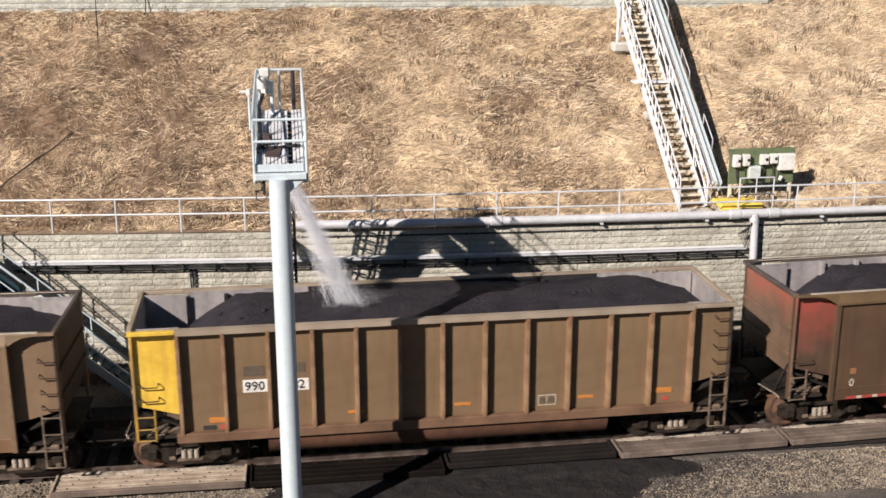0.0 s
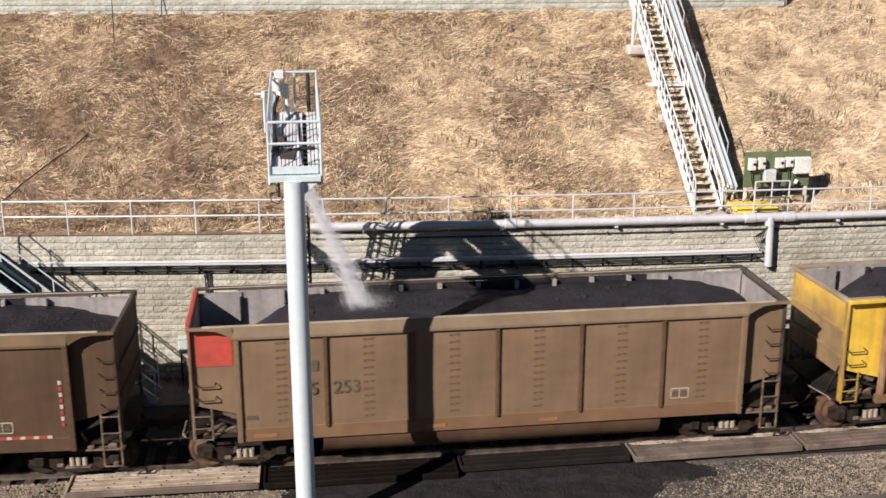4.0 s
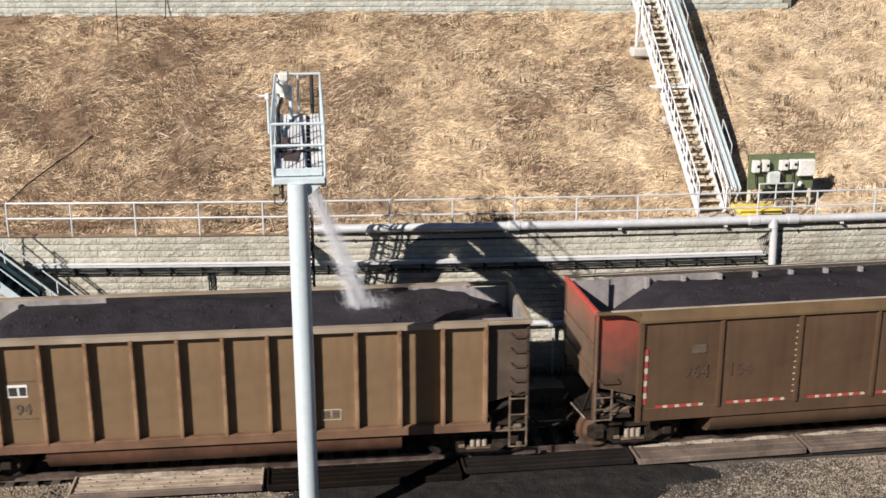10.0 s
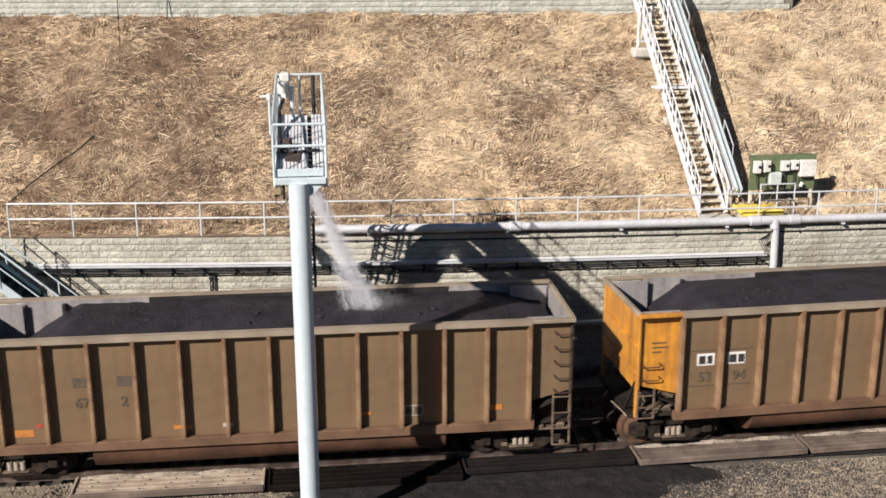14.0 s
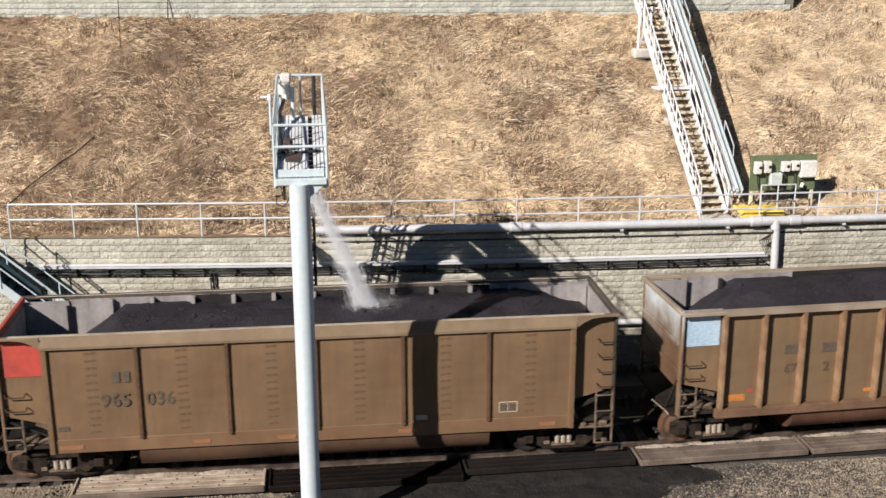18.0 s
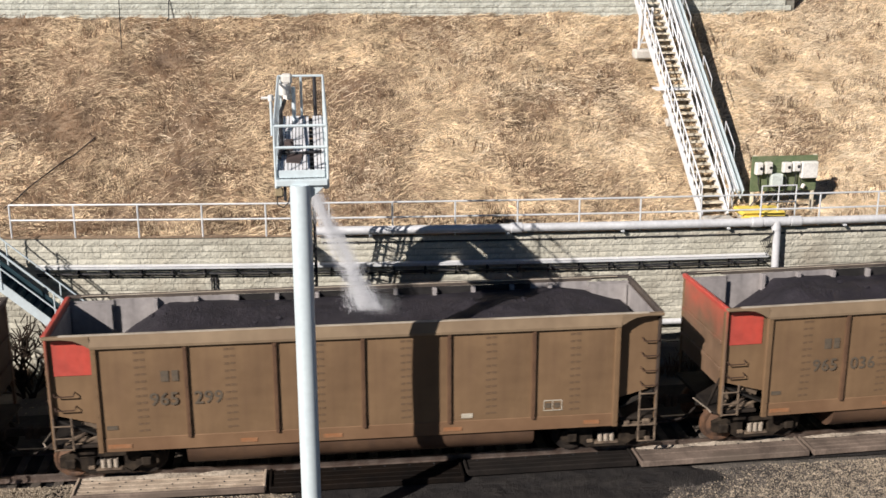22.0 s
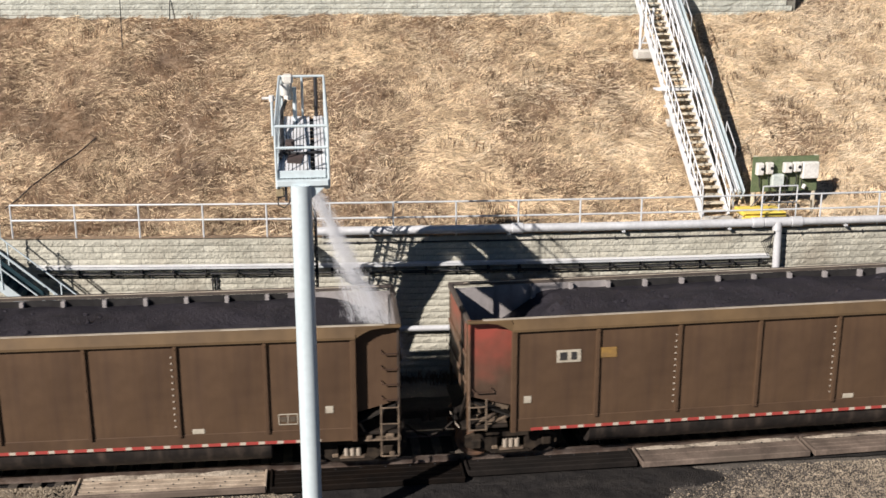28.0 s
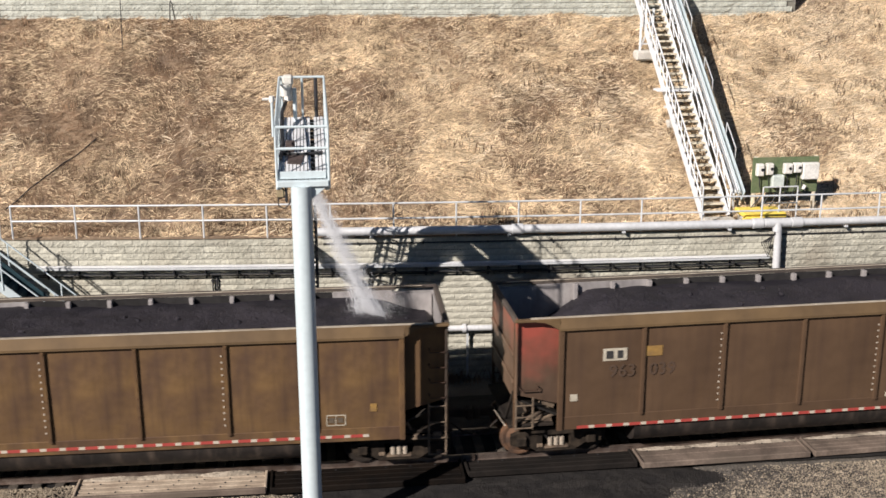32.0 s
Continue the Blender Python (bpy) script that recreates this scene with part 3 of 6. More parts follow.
        part("side_sill", shared(f"sill_{style}_{sgn}", lambda q: q.box((0, (face + (0.022 if smooth else -0.10)) * sgn, 1.10 if smooth else 1.05), (12.3 if smooth else 12.7, 0.07 if smooth else 0.16, 0.35 if smooth else 0.23), None, 0.012)), sill_paint, car)
    for u in ([-6.12 + 1.02 * i for i in range(1, 12)] if smooth else cuts[1:-1:4]):
        part("inner_post", shared(f"inner_post_{smooth}", lambda q: inner_post(q, 3.765 if smooth else 3.66)), M["inner" if smooth else "inner_dark"], car).location.x = u
    for s in (-1, 1):
        # +x ends take the shade-dark tone, -x ends their own paint
        end_paint = M["end_shade"] if s > 0 else M["red_fade"] if k in (1, 5, 6) else M["rust_fade"] if k in (-1, 2, 7, 8, 9) else M["yellow_fade"] if patch == "yellow" else M["orange"] if patch == "orange" else M["blue_fade"]
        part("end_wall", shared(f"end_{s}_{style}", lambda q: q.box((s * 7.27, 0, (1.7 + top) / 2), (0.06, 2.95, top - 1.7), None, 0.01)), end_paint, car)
        part("end_liner", shared(f"liner_{s}", lambda q: q.box((s * 7.22, 0, 2.7), (0.03, 2.44, 2.0))), M["inner"], car)
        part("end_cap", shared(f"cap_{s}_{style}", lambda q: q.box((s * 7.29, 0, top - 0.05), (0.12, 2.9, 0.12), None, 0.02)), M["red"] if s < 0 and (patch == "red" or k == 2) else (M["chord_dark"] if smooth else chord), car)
        for z in (2.2, 2.9):
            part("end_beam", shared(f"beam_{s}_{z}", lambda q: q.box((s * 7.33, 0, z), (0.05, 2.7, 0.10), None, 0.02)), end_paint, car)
        # painted near-black to hold the shade between wagons
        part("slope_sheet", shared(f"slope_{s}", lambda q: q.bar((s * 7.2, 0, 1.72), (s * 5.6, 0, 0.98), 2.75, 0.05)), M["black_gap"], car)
        for y in (-1, 1):
            out = [(s * 6.15, 1.55), (s * 7.27, 1.86), (s * 7.27, top - 0.1), (s * 6.15, top - 0.1)]
            part("end_panel", shared(f"bay_{s}_{y}_{style}", lambda q: q.prism(out, "y", y * 1.37, y * 1.33)), M["inner"] if y > 0 else M[patch] if (not smooth and s < 0 and patch in ("yellow", "orange")) else M["dark_bay"] if k == 3 and s > 0 else M["bay_fade"] if patch == "rust_red" and s < 0 else paint, car)
            part("bay_liner", shared(f"bayliner_{s}_{y}", lambda q: q.box((s * 6.68, y * 1.215, 2.75), (0.98, 0.02, 1.95))), M["inner"], car)
            part("corner_post", shared(f"post_{s}_{y}_{style}", lambda q: corner(q, s, y, top)), M["yellow_dirty"] if (patch == "yellow" and s < 0) else M["orange"] if (patch == "orange" and s < 0) else paint, car)
            part("sill_ladder", shared(f"ladder_{s}_{y}", lambda q: flip(q, lambda r: sill_ladder(r, 6.84, 7.26, *((0.42, (0.44, 0.87, 1.29, 1.71)) if s > 0 else (0.95, (1.0, 1.29, 1.60)))), s, -y)), M["yellow_dirty"] if (patch == "yellow" and s < 0) else M["dusty_iron"], car)
            if s > 0:
                part("step_plate", shared(f"step_{s}_{y}", lambda q: flip(q, step_plate, s, -y)), M["dusty_iron"], car)
        part("end_platform", shared(f"plat_{s}", lambda q: q.box((s * 6.85, 0, 1.0), (1.15, 2.7, 0.08), None, 0.015)), M["bogie"], car)
        part("coupler", shared(f"coupler_{s}", lambda q: coupler(q, s)), M["bogie"], car)
        heights = (2.05,) if s < 0 and patch == "rust_red" else (2.40, 2.05) if s < 0 else (3.15, 2.76, 2.37, 1.98) if smooth else (3.38, 3.0, 2.62, 2.24, 1.87)
        for z in heights:
            part("grab_iron", shared(f"grab_{s}_{z}", lambda q: grab(q, -7.18 if s < 0 else 6.86, -6.72 if s < 0 else 7.26, -1.47, z)), M["grab_dark"], car)
        bogie = part("bogie", shared("bolster", lambda q: q.box((0, 0, 0.60), (0.4, 2.0, 0.3), None, 0.04)), M["bogie"], car)
        bogie.location.x = s * 6.13
        for y in (-1, 1):
            ob = part("side_frame", shared("side_frame", side_frame), M["frame_dust"], bogie)
            ob.location.y, ob.rotation_euler.z = y * 1.0, 0 if y < 0 else math.pi
            for u in (-0.15, 0.0, 0.15):
                part("spring", shared("spring", spring, True), M["spring"], bogie).location = (u, y * 1.0 - (0 if y < 0 else -0.1), 0)
            part("spring_plank", shared("spring_plank", lambda q: q.box((0, 0, 0), (0.62, 0.20, 0.05), None, 0.02).box((-0.42, 0, 0.05), (0.16, 0.14, 0.10), None, 0.03)), M["dusty_iron"], bogie).location = (0, y * 1.05, 0.27)
        for d in (-0.89, 0.89):
            # only the outer left wheelset is rusty; the rest are darkened for shade
            w = part("wheelset", shared("wheelset", wheelset_mesh, True), M["wheel"] if s < 0 and d < 0 else M["bogie"], car)
            w.location = (s * 6.13 + d, 0, 0.457)
            WHEELS.append((w, s * 6.13 + d, k))
    if patch in ("red", "sky_blue"):
        part("paint_patch", shared("patch_s", lambda q: q.box((-6.72, -1.378, 3.26), (0.86, 0.012, 0.86))), M[patch], car, "painted end marking")
    part("end_brace", shared("end_brace", lambda q: q.bar((-7.30, -1.34, 1.95), (-7.42, -0.95, 1.05), 0.06, 0.05)), M["bogie"], car)
    part("uncoupling_lever", shared("lever", lambda q: q.tube([(-7.5, -1.38, 1.05), (-7.56, -1.3, 1.12), (-7.56, -0.3, 1.0)], 0.018, 6)), M["spring"], car)
    part("brake_gear", shared("brake", brake_gear), M["dusty_iron"], car)
    part("centre_sill", shared("csill", lambda q: q.box((0, 0, 0.86), (14.9, 0.5, 0.26), None, 0.02)), M["bogie"], car)
    part("floor_tub", shared("tub_" + style, lambda q: tub(q, -4.23, 4.18), True), M["rust_brown"] if not smooth else M["tub_black"] if k > 6 else M["tub_tan"] if k in (1, 5, 6) else paint, car)
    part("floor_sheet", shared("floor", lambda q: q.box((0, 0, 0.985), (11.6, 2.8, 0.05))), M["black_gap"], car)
    if strip:
        red, white = (0.20, 0.11) if k == 2 else (0.30, 0.145)
        sz = 1.30 if k == 2 else 1.07 if k == 9 else 0.985
        for i in range(int(11.5 / (red + white))):
            u = -5.75 + (red + white) * i
            if k == 2 and min(abs(u + 0.15 - c) for c in cuts[1:-1]) < 0.24:
                continue
            y = face - (0.022 if sz < 1.1 else skin(u, sz))
            part("reflector", shared(f"strip_red_{red}", lambda q: q.box((0, 0, 0), (red, 0.008, 0.075))), M["strip_red"], car).location = (u + red / 2, y, sz)
            part("reflector", shared(f"strip_white_{white}", lambda q: q.box((0, 0, 0), (white, 0.008, 0.07))), M["strip_white"], car).location = (u + red + white / 2, y, sz)
    for mark in marks:
        kind, u, z, size, mat = mark[:5]
        y = mark[5] if len(mark) > 5 else face - 0.020 if smooth and z < 1.26 else face - max(skin(u + d, z) for d in (-0.2, 0.0, 0.2, 0.5))
        if kind == "bar":
            w, h = size
            y -= 0.008 if mat == "black" else 0.0
            part("marking", shared(f"bar_{w}_{h}", lambda q: q.box((0, 0, 0), (w, 0.01, h))), M[mat], car).location = (u, y, z)
        elif kind == "frame":
            w, h = size
            def ring(q):
                for c, sz in (((0, 0, h / 2), (w, 0.01, 0.022)), ((0, 0, -h / 2), (w, 0.01, 0.022)), ((-w / 2, 0, 0), (0.022, 0.01, h)), ((w / 2, 0, 0), (0.022, 0.01, h)), ((-w * 0.02, 0, 0), (0.02, 0.01, h))):
                    q.box(c, sz)
            part("data_stencil", shared(f"frame_{w}_{h}", ring), M[mat], car).location = (u, y, z)
            for d in (-0.25, 0.24):
                part("data_field", shared("data_field", lambda q: q.box((0, 0, 0), (0.13, 0.01, 0.13))), M["stencil"], car).location = (u + d * w, y, z)
        else:
            key = f"text_{kind}_{size}"
            if key not in MESHES:
                MESHES[key] = text_mesh(kind, size)
            part("lettering", MESHES[key], M[mat], car).location = (u, y - 0.008, z)
    if strip:
        for u in cuts[2:-1:2]:
            part("rivet_row", shared("rivet_row", rivet_row), M["strip_white"], car).location = (u - 0.09, face - 0.03, 1.5)
    if paint.name.endswith("tan_paint") and smooth:
        for a, b in zip(cuts, cuts[1:]):
            for j in range(12):
                z = 1.44 + 0.178 * j
                part("load_mark", shared("tick", lambda q: q.box((-0.065, 0, 0), (0.11, 0.006, 0.055)).box((0.075, 0, 0.010), (0.12, 0.006, 0.05))), M["tick"], car).location = ((a + b) / 2 - 0.02, face + 0.003 - skin((a + b) / 2, z), z)
    level = 3.60 if smooth else 3.63
    coal = thing("coal_load", "heaped load of fine black coal in its wagon", "coal", group="coal loads")
    heap = coal_heap(k, level)
    part("coal_bed", heap, M["coal"], coal, smooth=True)
    rs = random.Random(40 + k)
    tops = [q for q in heap.v[:76 * 17] if abs(q[1]) < 1.15 and q[2] > 3.0]
    for i in range(22):
        x, y, z = rs.choice(tops)
        ob = part("coal_lump", shared(f"lump_{i % 5}", lambda q: lump(q, i)), M["coal"], coal)
        ob.location, ob.rotation_euler = (x, y, z), (0, 0, rs.uniform(0, 6.28))
    TRAIN.append((car, coal, k))
    return car


def lump(q, seed):
    """A broken piece of coal."""
    r = random.Random(seed)
    size = r.uniform(0.05, 0.10)
    q.box((0, 0, 0.01), (size * 1.5, size, size * 0.8), Matrix.Rotation(r.uniform(0, 1), 3, "X"), size * 0.3)


def rivet_row(q):
    for j in range(12):
        q.box((0, 0, j * 0.16), (0.035, 0.012, 0.04))


def inner_post(q, top):
    q.box((0, 1.31, (2.3 + top) / 2), (0.11, 0.15, top - 2.3), None, 0.012)
    for j in range(7):
        q.rod((0.02, 1.236, 2.5 + j * 0.19), (0.02, 1.225, 2.5 + j * 0.19), 0.018, 5)


def corner(q, s, y, top):
    q.box((s * 7.28, y * 1.385, (top + 0.95) / 2), (0.07, 0.13, top - 1.05), None, 0.012)
    for j in range(20):
        z = 1.2 + j * (top - 1.5) / 19
        q.rod((s * 7.28, y * 1.445, z), (s * 7.28, y * 1.465, z), 0.024, 5)


def step_plate(q):
    """The dusty step and brackets at the foot of a corner ladder."""
    q.box((6.86, -1.36, 0.86), (0.92, 0.20, 0.05), None, 0.015)
    q.box((6.55, -1.40, 0.92), (0.16, 0.12, 0.10), None, 0.03)
    q.box((7.05, -1.38, 0.93), (0.22, 0.12, 0.12), None, 0.04)
    q.bar((6.5, -1.3, 0.88), (6.3, -1.3, 1.3), 0.05, 0.05)
    q.box((7.10, -1.40, 0.47), (0.14, 0.10, 0.10), None, 0.03)


def flip(q, make, s, y):
    t = Buf()
    make(t)
    q.add([(a * s, b * y, c) for a, b, c in t.v], t.f)


def bulged(w, h, t, bulge):
    """A sheet w wide and h high standing on z = 0, its outer face at y = 0 slightly pillowed."""
    vs, fs, n, m = [], [], 13, 7
    for j in range(m):
        for i in range(n):
            p, q = i / (n - 1), j / (m - 1)
            vs.append(((p - 0.5) * w, -bulge * math.sin(math.pi * p) * math.sin(math.pi * q), q * h))
    fs = [(j * n + i, j * n + i + 1, (j + 1) * n + i + 1, (j + 1) * n + i) for j in range(m - 1) for i in range(n - 1)]
    o = len(vs)
    vs += [(-w / 2, t, 0), (w / 2, t, 0), (w / 2, t, h), (-w / 2, t, h)]
    fs += [(o + 3, o + 2, o + 1, o), (0, o, o + 1, n - 1), (n - 1, o + 1, o + 2, m * n - 1), (m * n - 1, o + 2, o + 3, (m - 1) * n), ((m - 1) * n, o + 3, o, 0)]
    return vs, fs


def rib(b, wide, deep, h):
    b.prism([(-wide / 2, 0.0), (-wide / 2 * 0.8, -deep), (wide / 2 * 0.8, -deep), (wide / 2, 0.0)], "z", 0.0, h)
    for j in range(10):
        b.rod((0, -deep, 0.12 + j * (h - 0.24) / 9), (0, -deep - 0.012, 0.12 + j * (h - 0.24) / 9), 0.016, 5)


TRAIN, WHEELS = [], []
paint_dark = surface("worn_stencil", (0.078, 0.066, 0.052), (0.12, 0.092, 0.064), 0.15, 0.7, 0, 0, 40)
M["stencil"] = paint_dark
DATA = (("frame", 4.62, 1.57, (0.44, 0.26), "stencil_white"),)
tan_smooth = "tan-brown smooth-sided coal wagon with a red end panel, full"
tan_ribbed = "grey-tan coal wagon with side ribs"
brown_smooth = "dark brown coal wagon with red-white reflectors"
wagon(-1, "smooth", "brown", "chord_gold", "rust_red", brown_smooth + " and a red end", True, (("0", -5.70, 1.30, 0.30, "stencil_white"), ("bar", -5.62, 1.72, (0.16, 0.16), "orange_smear")) + DATA)
wagon(0, "ribbed", "grey_tan", "chord_dusty", "yellow", tan_ribbed + " and a yellow end bay", False,
      (("bar", -4.46, 2.24, (0.62, 0.32), "white"), ("990", -4.73, 2.13, 0.32, "black"), ("bar", -3.52, 2.22, (0.60, 0.30), "white"), ("082", -3.78, 2.12, 0.32, "black"),
       ("bar", -4.5, 2.62, (0.48, 0.24), "stencil"), ("bar", -3.5, 2.66, (0.4, 0.22), "stencil"), ("bar", -5.35, 1.42, (0.5, 0.14), "orange_mark"), ("bar", -2.1, 1.42, (0.4, 0.07), "orange_mark"),
       ("bar", -5.6, 1.24, (0.3, 0.1), "black"), ("bar", -5.28, 1.24, (0.14, 0.1), "red"), ("frame", 2.62, 1.42, (0.44, 0.26), "stencil_white"), ("bar", 0.5, 1.45, (0.42, 0.08), "orange_mark"),
       ("bar", 3.6, 1.45, (0.4, 0.08), "orange_mark"), ("bar", 5.6, 1.5, (0.44, 0.14), "orange_mark"), ("bar", 5.65, 1.28, (0.14, 0.1), "red")))
wagon(1, "smooth", "tan_dusty", "chord_tan", "red", tan_smooth, False, (("bar", -4.62, 2.80, (0.18, 0.27), "stencil"), ("bar", -4.38, 2.80, (0.15, 0.27), "stencil"), ("965", -5.0, 2.08, 0.46, "stencil"), ("253", -3.98, 2.08, 0.46, "stencil"),
      ("bar", -5.9, 1.55, (0.26, 0.1), "stencil"), *[("bar", u, 1.07, (w, 0.09), "orange_smear") for u, w in ((-5.6, 0.55), (-1.5, 0.5), (1.3, 0.45))]) + DATA)
wagon(2, "smooth", "brown", "chord_gold", "rust_red", brown_smooth + " and a dull red end", True, (("964", -5.1, 2.05, 0.46, "stencil_faint"), ("154", -3.95, 2.05, 0.46, "stencil_faint"), ("bar", -4.7, 2.8, (0.36, 0.22), "stencil"),
      *[("bar", -6.04, 2.78 - 0.165 * i, (0.075, 0.15), "strip_white" if i % 2 else "strip_red") for i in range(9)], *[("bar", 6.0, 2.66 - 0.15 * i, (0.07, 0.10), "strip_red" if i % 2 else "strip_white") for i in range(8)]) + DATA)
wagon(3, "ribbed", "grey_tan", "chord_dusty", "orange", tan_ribbed + " and an orange end bay", False,
      (("bar", -5.54, 2.46, (0.46, 0.32), "white"), ("bar", -4.74, 2.46, (0.46, 0.32), "white"), ("bar", -5.64, 2.46, (0.15, 0.2), "black", -1.448), ("bar", -5.44, 2.46, (0.11, 0.2), "black", -1.448), ("bar", -4.84, 2.46, (0.17, 0.2), "black", -1.448), ("bar", -4.62, 2.46, (0.14, 0.2), "black", -1.448), ("bar", -5.64, 2.70, (0.72, 0.015), "stencil"), ("bar", -4.68, 2.70, (0.72, 0.015), "stencil"), ("bar", -5.64, 1.76, (0.72, 0.015), "stencil"), ("bar", -4.68, 1.76, (0.72, 0.015), "stencil"),
       ("bar", -6.75, 2.95, (0.36, 0.03), "stencil", -1.376), ("bar", -6.72, 2.83, (0.42, 0.03), "stencil", -1.376), ("bar", -6.8, 2.71, (0.24, 0.03), "stencil", -1.376), ("53", -5.72, 1.88, 0.36, "stencil"), ("94", -4.82, 1.88, 0.36, "stencil"), ("frame", 2.5, 1.5, (0.44, 0.26), "stencil_white"), ("bar", -2.0, 1.03, (0.3, 0.06), "gold_mark"), ("bar", 1.0, 1.03, (0.3, 0.06), "gold_mark")))
wagon(4, "ribbed", "grey_tan", "chord_dusty", "sky_blue", tan_ribbed + " and a pale blue end marking", False, (("frame", 3.4, 1.52, (0.44, 0.26), "stencil_white"), ("bar", -4.3, 2.62, (0.5, 0.24), "stencil"), ("bar", -3.35, 2.62, (0.4, 0.24), "stencil"), ("67", -4.55, 2.0, 0.34, "stencil"), ("2", -3.5, 2.0, 0.34, "stencil"), ("bar", -5.75, 1.4, (0.44, 0.18), "orange_mark"), ("bar", -5.4, 1.58, (0.12, 0.1), "red"), ("bar", -2.1, 1.38, (0.44, 0.1), "orange_mark"), ("bar", -1.05, 1.38, (0.24, 0.1), "stencil_white"), ("bar", 5.4, 1.5, (0.36, 0.14), "orange_mark"), ("bar", 2.2, 1.5, (0.36, 0.08), "orange_mark")))
for k, tail in ((5, "036"), (6, "299")):
    wagon(k, "smooth", "tan", "chord_tan", "red", tan_smooth, False, (("bar", -4.62, 2.80, (0.18, 0.27), "stencil"), ("bar", -4.38, 2.80, (0.15, 0.27), "stencil"), ("965", -5.0, 2.08, 0.46, "stencil"), (tail, -3.98, 2.08, 0.46, "stencil"),
          ("bar", -5.9, 1.55, (0.26, 0.1), "stencil"), *[("bar", u, 1.07, (w, 0.10), "orange_smear") for u, w in ((-5.75, 0.55), (-2.75, 0.4), (-0.75, 0.45), (2.15, 0.45), (5.6, 0.4))],
          ("bar", 2.5, 1.4, (0.28, 0.12), "stencil_white")) + DATA)
for k, tail in ((7, "039"), (8, "039")):
    wagon(k, "smooth", "brown", "chord_gold", "rust_red", brown_smooth + " and a worn red end", True, (("bar", -4.85, 2.86, (0.6, 0.32), "stencil_white"), ("bar", -4.98, 2.86, (0.18, 0.2), "black"), ("bar", -4.72, 2.86, (0.14, 0.2), "black"),
          ("bar", -3.9, 2.9, (0.5, 0.26), "gold_mark"), ("bar", 2.5, 1.35, (0.28, 0.12), "stencil_white"), ("bar", -5.85, 1.78, (0.18, 0.18), "stencil_white"), ("bar", 5.6, 1.78, (0.18, 0.18), "stencil_white")) + DATA + ((("963", -5.0, 2.28, 0.46, "stencil_faint"), (tail, -3.98, 2.28, 0.46, "stencil_faint")) if k == 8 else ()))
wagon(9, "smooth", "brown_gold", "chord_gold", "red", brown_smooth + ", rust-stained gold", True, (("frame", 4.6, 1.5, (0.44, 0.26), "stencil_white"), ("bar", 5.5, 1.8, (0.16, 0.2), "gold_mark")))


# ---- track and trackside ----
def arc_y(x):
    return K * x * x / 2


track = thing("railway_track", "worn steel rails on dark timber ties under the train", "track", kind="structure")
for side in (-0.75, 0.75):
    part("rail", Buf().sweep([(a, arc_y(a) + side, -0.17) for a in spaced(-40, 40, 2.0)], [(-0.07, 0), (0.07, 0), (0.02, 0.03), (0.02, 0.12), (0.036, 0.13), (0.036, 0.168), (-0.036, 0.168), (-0.036, 0.13), (-0.02, 0.12), (-0.02, 0.03)]), M["rail"], track)
tie = Buf().box((0, 0, 0), (0.23, 1.95, 0.16), None, 0.015).mesh("tie")
for i in range(90):
    x = -24 + i * 0.55
    part("tie", tie, M["tie"], track).location = (x, arc_y(x), -0.262)

M["mat_grey"] = surface("dusty_rubber_mat", (0.1913, 0.1471, 0.1174), (0.1013, 0.07771, 0.06277), 0.8, 0.9, 0, 0.15, 18, dirt=(0.12, 0.095, 0.075))
M["mat_black"] = surface("coal_stained_mat", (0.01071, 0.009222, 0.00833), (0.01666, 0.01368, 0.0119), 0.7, 0.8, 0, 0.15, 18)
M["mat_brown"] = surface("coal_stained_planks", (0.0102, 0.0066, 0.0045), (0.0048, 0.0036, 0.003), 0.7, 0.7, 0, 0.2, 18)
M["grate"] = surface("dusty_grating", (0.46, 0.375, 0.285), (0.30, 0.235, 0.175), 0.6, 0.8, 0.1, 0.1, 20)
M["ballast"] = surface("tan_ballast", (0.30, 0.23, 0.155), (0.17, 0.13, 0.09), 0.5, 0.95, 0, 0.6, 22)
M["pale_dust"] = surface("pale_dust", (0.37, 0.315, 0.25), (0.21, 0.175, 0.135), 0.35, 0.95, 0, 0.3, 14)


def trackside_mat(name, x0, x1, y0, y1, z, material, label, planks=5, rim=True):
    ob = thing(name, label, "track mat", ((x0 + x1) / 2, arc_y((x0 + x1) / 2) + (y0 + y1) / 2, z), "mats along the near rail")
    ob.rotation_euler.z = K * (x0 + x1) / 2
    L, W = x1 - x0 - 0.02, y1 - y0
    for i in range(planks):
        w = W / planks
        part("plank", Buf().box((0, -W / 2 + (i + 0.5) * w, 0.005 * (i % 2)), (L - 0.1, w - (0.05 if material == "grate" else 0.02), 0.08), None, 0.012), M[material], ob)
    part("bed", Buf().box((0, 0, -0.09), (L - 0.12, W - 0.05, 0.10)), M["black_gap"], ob)
    if rim:
        part("edge_beam", Buf().box((0, -W / 2 - 0.05, 0.01), (L, 0.09, 0.16), None, 0.02), M[material if material != "grate" else "mat_grey"], ob)
        for s in (-1, 1):
            part("end_beam", Buf().box((s * (L / 2 - 0.02), 0, 0.02), (0.07, W + 0.06, 0.13), None, 0.02), M[material], ob)
    for i in range(int(L / 0.62)):
        part("bolt", shared("bolt", lambda q: q.rod((0, 0, 0), (0, 0, 0.012), 0.026, 6)), M["dark_steel"], ob).location = (-L / 2 + 0.35 + i * 0.62, W / 2 - 0.12, 0.045)
        if material == "grate":
            for j in range(3):
                part("bolt", MESHES["bolt"], M["dark_steel"], ob).location = (-L / 2 + 0.35 + i * 0.62 + 0.1 * j, -W / 2 + (j + 1) * W / 4 - 0.04, 0.045)
    return ob


